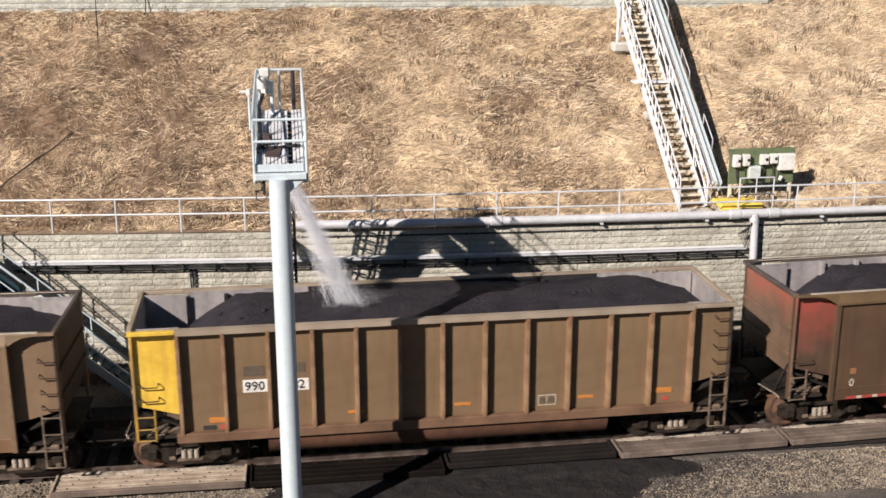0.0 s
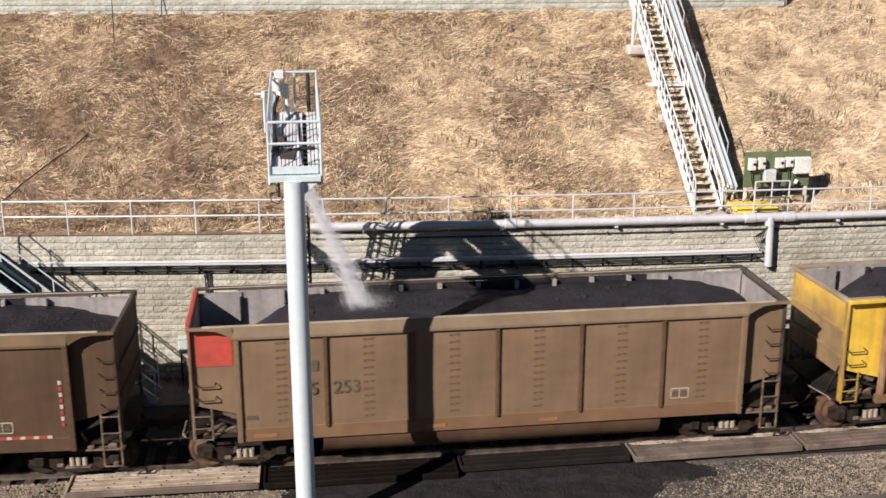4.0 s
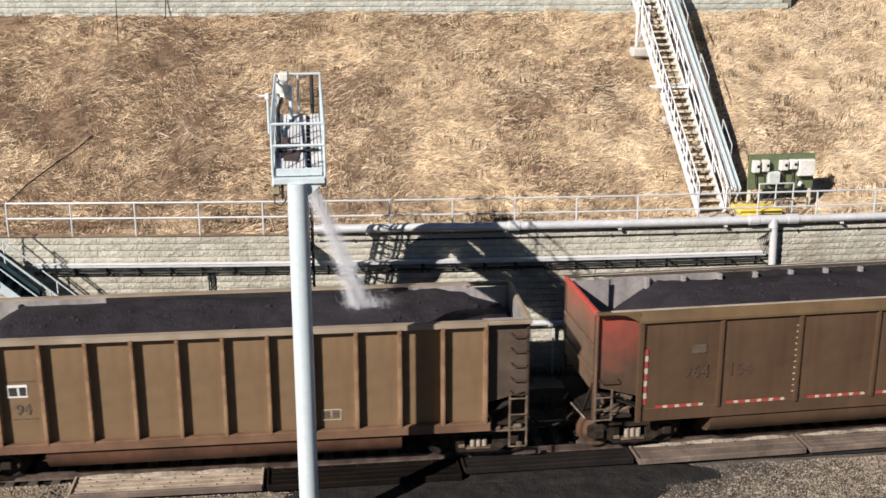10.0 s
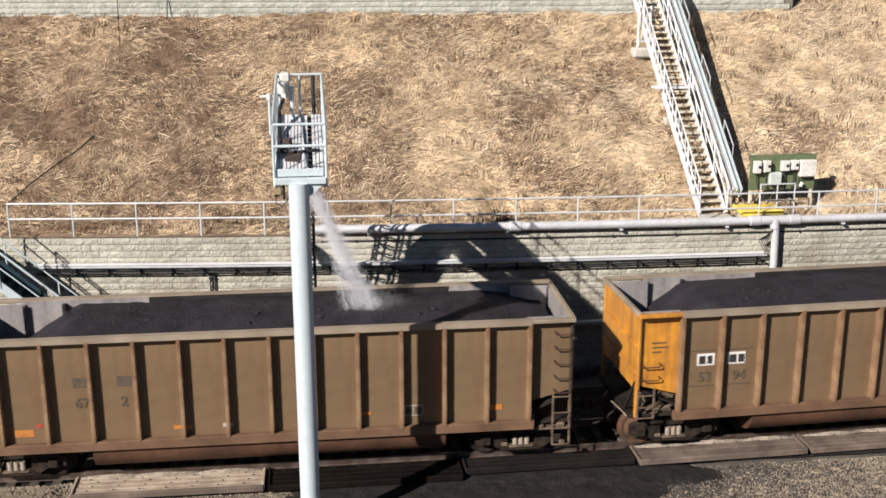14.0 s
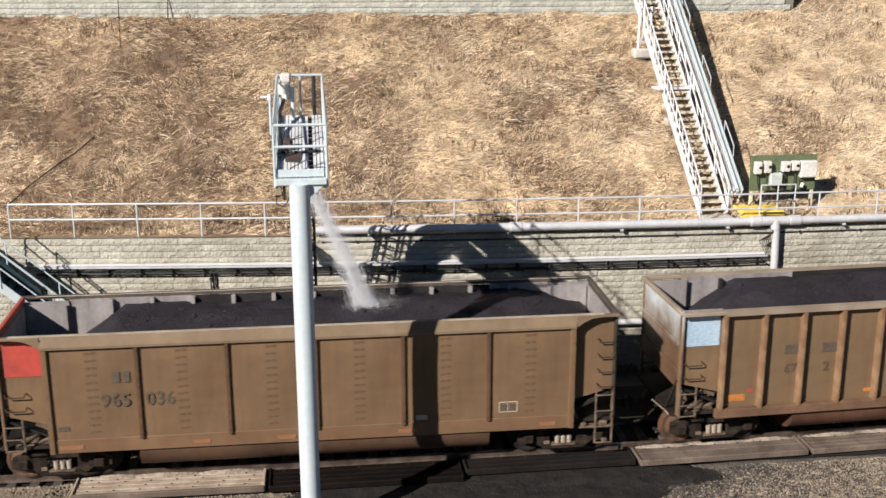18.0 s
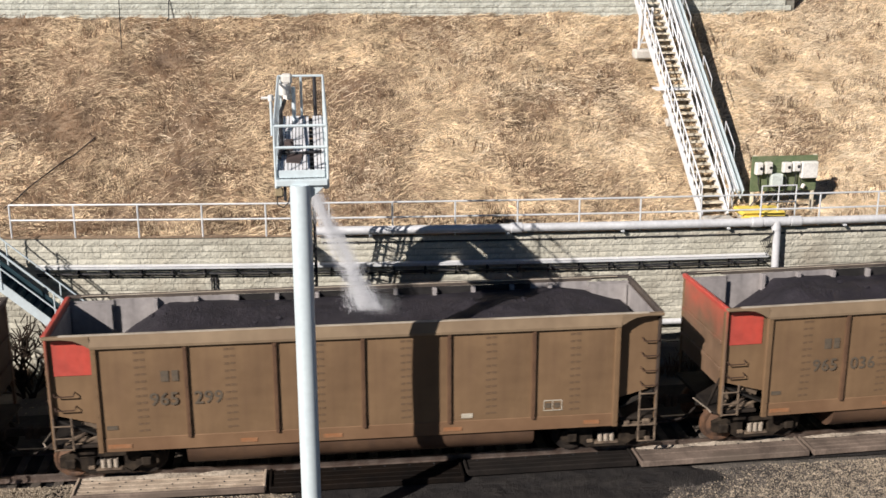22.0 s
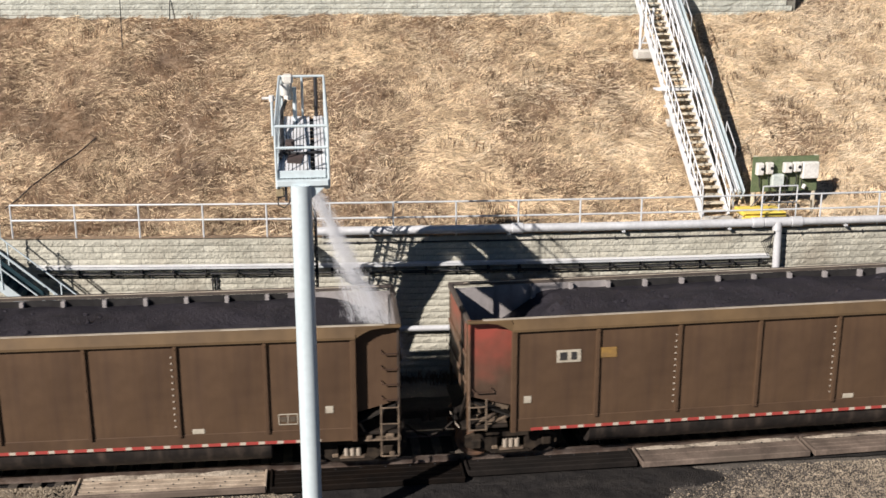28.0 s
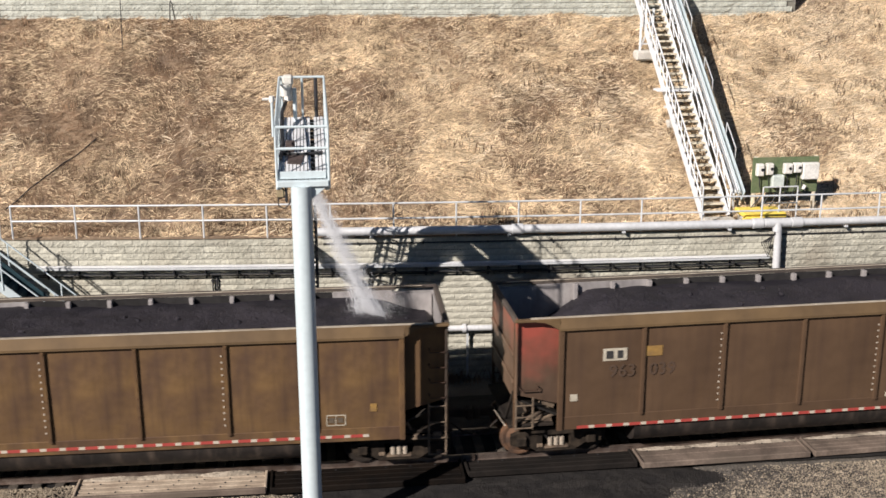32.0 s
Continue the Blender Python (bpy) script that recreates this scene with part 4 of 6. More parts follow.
trackside_mat("track_mat", -5.95, -1.38, -1.72, -0.86, -0.17, "grate", "dusty tan slatted track mat, unstained", 4)
trackside_mat("track_mat", -1.30, 3.45, -1.76, -0.86, -0.17, "mat_brown", "wet brown coal-stained track mat beside the rail", 4)
trackside_mat("track_mat", 3.52, 7.86, -1.50, -0.86, -0.16, "mat_black", "black coal-stained track mat beside the rail", 3)
trackside_mat("track_mat", 7.92, 12.40, -1.62, -0.86, -0.15, "mat_grey", "grey dusty rubber track mat beside the rail", 2)
trackside_mat("track_mat", 12.48, 17.2, -1.62, -0.86, -0.15, "mat_grey", "grey dusty rubber track mat with ridges", 4)
trackside_mat("track_mat", 17.3, 22.0, -1.62, -0.86, -0.15, "mat_grey", "grey dusty rubber track mat beside the rail", 4)


def pile(name, x, y, z, rx, ry, h, material, label, category, seed):
    """A low uneven heap."""
    vs, fs, n, m = [(0, 0, h)], [], 22, 6
    for j in range(1, m + 1):
        for i in range(n):
            a = 2 * math.pi * i / n
            r = (j / m) * (1 + 0.35 * noise.noise((math.cos(a) * 1.6, math.sin(a) * 1.6, seed)))
            zz = h * (1 - (j / m) ** 1.5) * (1 + 0.5 * noise.noise((r * 5 * math.cos(a), r * 5 * math.sin(a), seed))) - (0.06 if j == m else 0)
            vs.append((rx * r * math.cos(a), ry * r * math.sin(a), zz))
    fs = [(0, 1 + i, 1 + (i + 1) % n) for i in range(n)]
    fs += [(1 + (j - 1) * n + i, 1 + j * n + i, 1 + j * n + (i + 1) % n, 1 + (j - 1) * n + (i + 1) % n) for j in range(1, m) for i in range(n)]
    b = Buf()
    b.v, b.f = vs, fs
    ob = tagged(part(name, b, M[material], None, smooth=True), label, category)
    ob.location = (x, y, z)
    return ob


pile("coal_spill", 5.6, -1.95, -0.30, 5.2, 0.75, 0.06, "coal_dust", "narrow strip of black coal dust beside the track mats", "coal dust", 6.1)
pile("ballast_mound", -10.2, -1.25, -0.26, 4.4, 0.62, 0.14, "ballast", "low heap of tan ballast over the tie ends", "ballast", 3.3)
pile("coal_spill", 3.0, -3.2, -0.29, 5.0, 2.2, 0.07, "coal_dust", "thin spread of spilled black coal dust on the ground", "coal dust", 2.2)
for i, (x, rx) in enumerate(((-5.1, 1.0), (-3.8, 1.2), (-2.3, 1.0), (8.8, 1.0), (10.2, 1.3), (11.7, 0.9), (13.4, 1.1), (15.0, 1.2))):
    pile("pale_dust_ridge", x, arc_y(x) - 0.88, -0.13, rx, 0.13, 0.075, "pale_dust", "small heap of pale dust along the rail", "dust", 4.5 + i)

# ---- handrail on the lower wall ----
RAIL_X = [-8.74 + 1.833 * i for i in range(-0, 16)]
handrail = thing("handrail", "galvanised pipe handrail along the lower wall top", "handrail", (0, 0, 4.1))


def railing(owner, pts, height, spacing_posts, r, mat, drop=0.0, mid=True):
    """Top rail, mid rail and posts along a line of points at foot level."""
    up = Vector((0, 0, height))
    o = Vector(owner.location)
    for q in spacing_posts:
        part("post", Buf().rod(Vector(q) - o - Vector((0, 0, drop)), Vector(q) - o + up, r, 8), mat, owner, smooth=True)
    for name, k in (("top_rail", 1.0), ("mid_rail", 0.56)) if mid else (("top_rail", 1.0),):
        part(name, Buf().tube([Vector(q) - o + up * k for q in pts], r, 8), mat, owner, smooth=True)


railing(handrail, [(x, rail_y(x), 4.1) for x in RAIL_X], 1.03, [(x, rail_y(x), 4.1) for x in RAIL_X], 0.028, M["galv"], 0.1)
stub = thing("handrail", "short pipe handrail beside the stair head", "handrail", (-9.4, 5.9, 4.1))
railing(stub, [(-12.4, rail_y(-12.4), 4.1), (-9.1, rail_y(-9.1), 4.1)], 1.03, [(-12.4, rail_y(-12.4), 4.1), (-10.9, rail_y(-10.9), 4.1), (-9.1, rail_y(-9.1), 4.1)], 0.024, M["galv"], 0.1)

# ---- pipes and tray on the wall ----
main = thing("pipe_main", "large galvanised pipe along the lower wall top", "pipe", (13.65, 4.65, 4.36))
o = Vector(main.location)


def along(x0, x1, off, z, step=1.5):
    return [Vector((x, rail_y(x) + off, z)) for x in spaced(x0, x1, step)]


part("pipe", Buf().tube([q - o for q in along(0.0, 13.3, -0.25, 4.36)], 0.125, 16), M["galv_pipe"], main, smooth=True)
part("pipe", Buf().tube([q - o for q in along(14.0, 34.0, -0.25, 4.36)], 0.115, 16), M["galv_pipe"], main, smooth=True)
part("tee", Buf().rod((-0.4, 0, 0), (0.4, 0, 0), 0.14, 16).rod((0, -0.02, 0.02), (0, -0.06, -0.25), 0.14, 16), M["galv_pipe"], main, smooth=True)
part("drop_pipe", Buf().rod((0.02, -0.06, 0), (0.06, -0.06, -1.5), 0.115, 16), M["galv_pipe"], main, smooth=True)
for x in (5.85, 13.05, 14.25):
    q = Vector((x, rail_y(x) - 0.25, 4.36)) - o
    part("coupling", Buf().rod(q - Vector((0.16, 0, 0)), q + Vector((0.16, 0, 0)), 0.155, 16), M["galv_pipe"], main, smooth=True)
for x in (1.6, 5.6, 9.0, 12.2, 15.8, 19.0):
    q = Vector((x, rail_y(x) - 0.2, 4.2)) - o
    part("saddle", Buf().box(q, (0.10, 0.26, 0.06), None, 0.01), M["galv"], main)

tray = thing("cable_tray", "covered galvanised cable tray bracketed along the lower wall", "cable tray", (0, 5.2, 3.33))
o = Vector(tray.location)
part("cover", Buf().ribbon([q - o for q in along(-8.05, 13.45, -0.29, 3.38)], 0.19, 0.015), M["tray_top"], tray)
for off in (-0.39, -0.19):
    part("side_rail", Buf().ribbon([q - o for q in along(-8.05, 13.45, off, 3.33)], 0.02, 0.06), M["galv"], tray)
for off, z in ((-0.34, 3.14), (-0.24, 3.06)):
    part("cable", Buf().tube([q - o for q in along(-8.05, 13.45, off, z)], 0.022, 6), M["dark_steel"], tray)
for i in range(24):
    x = -7.8 + i * 0.915
    q = Vector((x, rail_y(x), 3.16)) - o
    part("bracket", Buf().box(q + Vector((0, -0.30, 0.07)), (0.04, 0.36, 0.04)).bar(q + Vector((0, -0.46, 0.06)), q + Vector((0.2, -0.14, -0.18)), 0.03, 0.03).box(q + Vector((0, -0.14, -0.02)), (0.05, 0.03, 0.36)), M["dark_steel"], tray)
conduit = thing("wall_conduit", "thin dark conduit clipped along the wall", "conduit", (3.0, 5.0, 3.95))
part("conduit", Buf().tube([q - Vector(conduit.location) for q in along(0.2, 24, -0.15, 3.97, 0.9)], 0.022, 6), M["dark_steel"], conduit)
for i in range(9):
    x = 1.2 + i * 1.9
    part("clip", Buf().box(Vector((x, rail_y(x) - 0.15, 3.97)) - Vector(conduit.location), (0.05, 0.06, 0.07)), M["dark_steel"], conduit)
low_pipe = thing("pipe_low", "pale water pipe along the foot of the wall", "pipe", (0, 5.1, 1.33))
o = Vector(low_pipe.location)
part("pipe", Buf().tube([q - o for q in along(-2.75, 12, -0.28, 1.33)], 0.09, 14), M["galv_pipe"], low_pipe, smooth=True)
for x in (-0.2, 1.75, 4.3, 7.0):
    q = Vector((x, rail_y(x) - 0.28, 1.33)) - o
    part("flange", Buf().rod(q - Vector((0.05, 0, 0)), q + Vector((0.05, 0, 0)), 0.135, 14), M["galv_pipe"], low_pipe, smooth=True)
    part("support", Buf().box(q + Vector((0.1, 0.02, -0.85)), (0.06, 0.06, 1.6)), M["galv"], low_pipe)
part("riser", Buf().tube([(-2.75, 0.2, 0), (-2.95, 0.1, -0.15), (-3.0, 0.05, -0.5), (-3.05, 0.05, -1.65)], 0.07, 10), M["galv_pipe"], low_pipe, smooth=True)

# ---- electric cabinets at the wall foot ----
M["cabinet"] = surface("pale_cabinet_paint", (0.56, 0.61, 0.58), (0.48, 0.53, 0.50), 0.4, 0.45, 0, 0.01, 20)
for x, z, w, h in ((-3.70, 0.98, 0.36, 0.46), (-3.17, 1.05, 0.50, 0.82)):
    cab = thing("electric_cabinet", "pale grey-green electric cabinet on steel posts by the wall", "cabinet", (x, 4.95, -0.34), "cabinets at the wall foot")
    part("body", Buf().box((0, 0.05, z + 0.34), (w, 0.26, h), None, 0.015), M["cabinet"], cab)
    part("door", Buf().box((0, -0.095, z + 0.34), (w - 0.04, 0.03, h - 0.05), None, 0.01), M["cabinet"], cab)
    part("latch", Buf().box((w * 0.36, -0.12, z + 0.34), (0.03, 0.02, 0.1)), M["dark_steel"], cab)
    for s in (-1, 1):
        part("post", Buf().box((s * w * 0.4, 0.2, (z + h / 2 + 0.34) / 2), (0.05, 0.05, z + h / 2 + 0.34)), M["dark_steel"], cab)
    part("hood", Buf().box((0, 0.03, z + h / 2 + 0.36), (w + 0.04, 0.32, 0.03)), M["cabinet"], cab)
risers = thing("conduit_risers", "twin dark conduits rising up the wall to the tray", "conduit", (-3.05, 5.4, 1.4))
for d in (0, 0.13):
    part("conduit", Buf().rod((d, 0.12, 0), (d, 0.12, 1.7), 0.025, 6), M["dark_steel"], risers)
    for z in (0.3, 0.9, 1.5):
        part("clip", Buf().box((d, 0.13, z), (0.09, 0.06, 0.04)), M["dark_steel"], risers)


# ---- stairs ----
def stair(name, label, foot, way, rise, run, count, width, mats, sides, rail_h, tread_t=0.05, start=0, box=True):
    """A straight steel flight from foot in the level direction way, with stringers, treads and handrails."""
    ob = thing(name, label, "stairs", foot)
    w = Vector((*way, 0)).normalized()
    s = Vector((w.y, -w.x, 0))
    tread_m, string_m, rail_m = mats
    for i in range(start, count):
        c = w * (run * (i + 0.5)) + Vector((0, 0, rise * (i + 1)))
        part("tread", Buf().bar(c - s * (width / 2 - 0.02), c + s * (width / 2 - 0.02), run * 0.78, tread_t), tread_m, ob)
    end = w * (run * count) + Vector((0, 0, rise * count))
    for sg in (-1, 1):
        part("stringer", Buf().bar(s * sg * width / 2 + Vector((0, 0, 0.03)), s * sg * width / 2 + end + Vector((0, 0, 0.03)), 0.05, 0.24), string_m, ob)
    for sg in sides:
        off = s * sg * (width / 2 + 0.03)
        n = max(2, round(count * run / 1.3))
        for i in range(n + 1):
            q = off + end * (i / n)
            part("post", Buf().rod(q, q + Vector((0, 0, rail_h)), 0.022, 8), rail_m, ob, smooth=True)
        for nm, k in (("top_rail", 1.0), ("mid_rail", 0.55)):
            part(nm, Buf().rod(off + Vector((0, 0, rail_h * k)), off + end + Vector((0, 0, rail_h * k)), 0.024, 8), rail_m, ob, smooth=True)
    return ob


M["tread"] = surface("pale_tread_grating", (0.74, 0.67, 0.52), (0.60, 0.54, 0.43), 0.3, 0.7, 0.2, 0.05, 30)
M["teal"] = surface("dark_teal_steel", (0.03, 0.06, 0.075), (0.02, 0.045, 0.055), 0.4, 0.5, 0.2, 0.03, 25)
M["concrete"] = surface("pale_concrete", (0.55, 0.53, 0.48), (0.43, 0.41, 0.37), 0.5, 0.9, 0, 0.2, 20)
RISE, RUN, DRIFT = 0.1925, 0.240, -0.0066
bank = stair("bank_stairs", "long galvanised stairs climbing the grassy bank", (12.2, 5.9, 4.22), (DRIFT, RUN), RISE, RUN, 37, 0.82, (M["tread"], M["stair_zinc"], M["stair_zinc"]), (-1, 1), 1.0)
slab = tagged(part("concrete_step", Buf().box((0, 0, 0), (0.95, 0.45, 0.22), None, 0.03), M["concrete"]), "concrete landing slab at the stair foot", "slab")
slab.location = (12.2, 5.68, 4.18)
# lattice of infill bars on the outer railing
for i in range(26):
    q = Vector((-0.44 + DRIFT * (i * 1.4 + 0.5), RUN * (i * 1.4 + 0.5), RISE * (i * 1.4 + 0.5)))
    part("infill_bar", Buf().bar(q + Vector((0, 0, 0.08)), q + Vector((0, 0.1, 0.98)), 0.022, 0.022), M["stair_zinc"], bank)
part("landing_plate", Buf().box((-0.1 + DRIFT * 17, RUN * 17, RISE * 17 + 0.12), (1.25, 0.5, 0.05)), M["stair_zinc"], bank)
for i in range(9):
    q = Vector((0.50 + DRIFT * (i * 4 + 1), RUN * (i * 4 + 1), RISE * (i * 4 + 1)))
    part("brace_bar", Buf().bar(q + Vector((0, 0, 0.1)), q + Vector((0, 0.9, 1.5)), 0.03, 0.03), M["stair_zinc"], bank)
leg = thing("stair_trestle", "galvanised trestle leg carrying the bank stairs", "trestle", (11.55, 12.25, 8.45))
part("footing", Buf().box((0.12, 0, 0.06), (0.85, 0.5, 0.34), None, 0.06), M["concrete"], leg)
for x in (-0.12, 0.30):
    part("leg", Buf().bar((x, 0, 0.2), (x + 0.02, 0.06, 1.65), 0.08, 0.08), M["galv"], leg)
part("brace", Buf().bar((-0.12, 0, 0.3), (0.30, 0.05, 1.3), 0.05, 0.05).bar((-0.12, 0.02, 0.45), (0.30, 0.02, 0.45), 0.05, 0.05), M["galv"], leg)
leg2 = thing("stair_trestle", "short galvanised trestle leg under the stair landing", "trestle", (11.75, 9.5, 6.55))
part("footing", Buf().box((0.1, 0, 0.0), (0.4, 0.3, 0.25), None, 0.04), M["concrete"], leg2)
part("leg", Buf().bar((0.05, 0, 0.1), (0.05, 0.05, 0.6), 0.07, 0.07), M["galv"], leg2)
part("bracket", Buf().box((0.0, 0.1, 0.55), (0.35, 0.1, 0.08)), M["galv"], leg2)

# pipes and cables that climb beside the stairs
rack = thing("pipe_rack", "galvanised pipes and cables climbing beside the stairs", "pipe rack", (12.76, 5.95, 4.25))
way = Vector((DRIFT, RUN, RISE)).normalized()
for x, z, r, m in ((0.0, 0.66, 0.045, "galv_pipe"), (0.20, 0.72, 0.05, "galv_pipe"), (0.27, 0.62, 0.02, "dark_steel")):
    part("pipe", Buf().rod(Vector((x, 0, z)), Vector((x, 0, z)) + way * 11.8, r, 10), M[m], rack, smooth=True)
for x, z in ((0.07, 0.74), (0.13, 0.80)):
    part("pipe", Buf().rod(Vector((x, 0, z)), Vector((x, 0, z)) + way * 11.8, 0.03, 8), M["galv"], rack, smooth=True)
# side sheets added so that the rack casts a wide shadow
for x, h in ((0.17, 0.24), (0.30, 0.42)):
    part("tray_side", Buf().ribbon([Vector((x, 0, 0.85 - h / 2)), Vector((x, 0, 0.85 - h / 2)) + way * 11.8], 0.015, h), M["white_steel"], rack)
for i in range(15):
    q = way * (0.5 + i * 0.82)
    part("crossbar", Buf().bar(q + Vector((-0.1, 0, 0.44)), q + Vector((0.30, 0, 0.42)), 0.04, 0.04), M["galv"], rack)
    part("tray_strap", Buf().box(q + Vector((0.15, 0.1, 0.86)), (0.2, 0.03, 0.015)), M["galv"], rack)
    if i % 2 == 0:
        part("upright", Buf().bar(q + Vector((0.16, 0.05, -0.3)), q + Vector((0.16, 0, 0.44)), 0.06, 0.06), M["galv"], rack)
for i in range(4):
    q = way * (1.2 + i * 2.9)
    part("guard_post", Buf().tube([q + Vector((0.32, 0, 0.3)), q + Vector((0.35, 0, 1.2)), q + Vector((0.35, 0.9, 1.85)), q + Vector((0.32, 0.9, 0.95))], 0.02, 6), M["galv"], rack)

left_stair = stair("wall_stairs", "dark teal steel stairs with white rails down the wall", (-4.49, 4.30, -0.32), (-1, 0), 0.204, 0.2237, 24, 0.8, (M["teal"], M["white_steel"], M["white_steel"]), (-1, 1), 1.08, 0.04)
# teal fill of the upper flight, partly stairs, partly their wall shadow
for i in range(13, 22):
    part("riser", Buf().box((-0.2237 * i - 0.02, 0, 0.204 * i + 0.10), (0.015, 0.74, 0.19)), M["teal"], left_stair)
part("soffit", Buf().bar((-2.91, 0, 2.57), (-4.92, 0, 4.41), 0.74, 0.02), M["teal"], left_stair)
# dark plate added in place of the stair's shadow on the wall
part("wall_side_plate", Buf().bar((-2.2, 0.37, 2.13), (-4.92, 0.37, 4.61), 0.02, 0.45), M["teal"], left_stair)
landing = thing("stair_landing", "steel landing at the wall stair head", "platform", (-10.1, 4.75, 4.15))
part("deck", Buf().box((0, 0.3, 0.02), (1.2, 1.5, 0.06)), M["galv"], landing)
part("leg", Buf().box((0.4, -0.3, -2.2), (0.1, 0.1, 4.5)), M["teal"], landing)

# ---- instrument board, yellow kerb and guard frame ----
M["green"] = surface("green_board", (0.10, 0.14, 0.07), (0.14, 0.16, 0.09), 0.4, 0.7, 0, 0.05, 20)
board = thing("instrument_board", "green-backed instrument board with white boxes on posts", "instrument board", (14.36, 5.98, 4.29))
part("panel", Buf().box((0, 0.02, 1.23), (2.1, 0.05, 1.1), None, 0.01), M["green"], board)
for x in (-0.95, 0.98):
    part("post", Buf().box((x, 0.07, 0.8), (0.10, 0.10, 2.0), None, 0.01), M["tread"], board)
for x, z, w, h, mat in ((-0.86, 1.42, 0.22, 0.38, "white"), (-0.56, 1.44, 0.22, 0.36, "white"), (0.02, 1.44, 0.26, 0.32, "white"), (0.32, 1.46, 0.24, 0.30, "white"), (0.74, 1.35, 0.52, 0.52, "white"), (-0.28, 1.06, 0.38, 0.38, "cabinet")):
    bx = part("box", Buf().box((x, -0.10, z), (w, 0.18, h), None, 0.02), M[mat], board)
    part("lid", Buf().box((x, -0.2, z), (w - 0.04, 0.03, h - 0.05), None, 0.01), M[mat], bx)
    if w < 0.3:
        part("dial", Buf().rod((x + 0.04, -0.22, z + 0.02), (x + 0.04, -0.225, z + 0.02), 0.05, 10), M["dark_steel"], bx)
for i, (x, z) in enumerate(((-0.86, 1.2), (-0.56, 1.2), (-0.28, 0.85), (0.02, 1.25), (0.32, 1.25), (0.5, 1.05))):
    part("cable", Buf().tube([(x, -0.1, z), (x + 0.02, -0.1, z - 0.25), (x + 0.12 - 0.05 * i, -0.08, 0.62), (x - 0.2, -0.05, 0.2)], 0.018, 6), M["dark_steel"], board)
part("valve", Buf().rod((0.62, -0.1, 0.9), (0.55, -0.12, 0.78), 0.06, 8), M["white"], board)
kerb = thing("yellow_kerb", "low yellow-painted kerb box on the wall top", "kerb", (13.62, 5.5, 4.15))
part("top", Buf().box((-0.12, 0.10, 0.30), (1.30, 0.92, 0.14), None, 0.02), M["yellow_pale"], kerb)
part("front", Buf().box((-0.52, -0.46, 0.14), (0.7, 0.24, 0.24), None, 0.02), M["yellow_pale"], kerb)
part("body", Buf().box((-0.1, 0.1, 0.1), (1.15, 0.8, 0.26), None, 0.02), M["concrete"], kerb)
for i in range(5):
    part("cable", Buf().tube([(-0.35 + 0.05 * i, -0.55, 0.30), (-0.25 + 0.1 * i, -0.72, 0.12 + 0.05 * i), (-0.05 + 0.03 * i, -0.95, -0.05), (-0.2 - 0.07 * i, -1.02, -0.35), (-0.15 - 0.02 * i, -1.0, -0.55 - 0.06 * i)], 0.017, 5), M["dark_steel"], kerb)
guard = thing("guard_frame", "small galvanised guard frame beside the yellow kerb", "guard rail", (13.95, 5.45, 4.15))
railing(guard, [(13.42, 5.3, 4.15), (14.5, 5.3, 4.15)], 1.15, [(13.42, 5.3, 4.15), (13.95, 5.3, 4.15), (14.5, 5.3, 4.15)], 0.024, M["galv"], 0.1)

# ---- spray gantry over the track ----
gantry = thing("spray_gantry", "pale steel gantry with a catwalk over the track", "gantry", (-0.27, -4.06, -0.34))
o = Vector(gantry.location)
DZ = 7.93
part("column", Buf().rod((0, 0, 0), (0, 0, DZ + 0.24), 0.213, 32), M["white_steel"], gantry, smooth=True)
part("base_plate", Buf().rod((0, 0, 0), (0, 0, 0.06), 0.42, 24), M["white_steel"], gantry)
part("gusset", Buf().prism([(0.15, DZ - 0.1), (0.53, DZ + 0.22), (0.15, DZ + 0.22)], "y", -0.02, 0.02), M["white_steel"], gantry)


def g(x, y, z):
    return Vector((x, y, z)) - o


def deck(y):
    """Height of the rising catwalk."""
    return 7.93 + 0.118 * (y + 4.06)


FAR = 0.52


def rail_h(y):
    """Height of the side rails over the deck."""
    return 1.09 - 0.12 * (y + 4.02) / (FAR + 4.02)


def run_y(x, z, lo, hi):
    return [g(x, lo, deck(lo) + z), g(x, hi, deck(hi) + z)]


part("front_beam", Buf().box(g(-0.23, -4.06, 7.87), (1.05, 0.16, 0.13), None, 0.015), M["white_steel"], gantry)
part("toe_plate", Buf().box(g(-0.25, -3.98, 8.03), (0.98, 0.03, 0.16), None, 0.01), M["white_steel"], gantry)
for x in (-0.72, 0.26):
    part("deck_girder", Buf().ribbon(run_y(x, -0.12, -4.0, FAR), 0.09, 0.22), M["white_steel"], gantry)
for i in range(6):
    y = -3.5 + i * 0.78
    part("cross_beam", Buf().box(g(-0.25, y, deck(y) - 0.14), (0.94, 0.08, 0.12)), M["white_steel"], gantry)
# dark bars added below the slats to darken the gaps and cast shadow
for i in range(14):
    y = -3.85 + i * 0.33
    part("bearing_bar", Buf().box(g(-0.25, y, deck(y) - 0.07), (0.95, 0.13, 0.06)), M["dark_steel"], gantry)
for i in range(13):
    if i == 9:
        continue
    part("deck_slat", Buf().ribbon(run_y(-0.71 + i * 0.077, 0.0, -3.95, FAR), 0.060, 0.03), M["tray_top"], gantry)
M["tan_fitting"] = surface("tan_fitting", (0.34, 0.27, 0.16), (0.2, 0.16, 0.10), 0.2, 0.6, 0.1, 0.03, 20)
M["plate_brown"] = surface("brown_plate", (0.10, 0.075, 0.07), (0.075, 0.06, 0.055), 0.3, 0.7, 0.2, 0.05, 25)
corners = [(-0.56, -3.02), (-0.26, -3.10), (-0.20, -2.42), (-0.54, -2.38)]
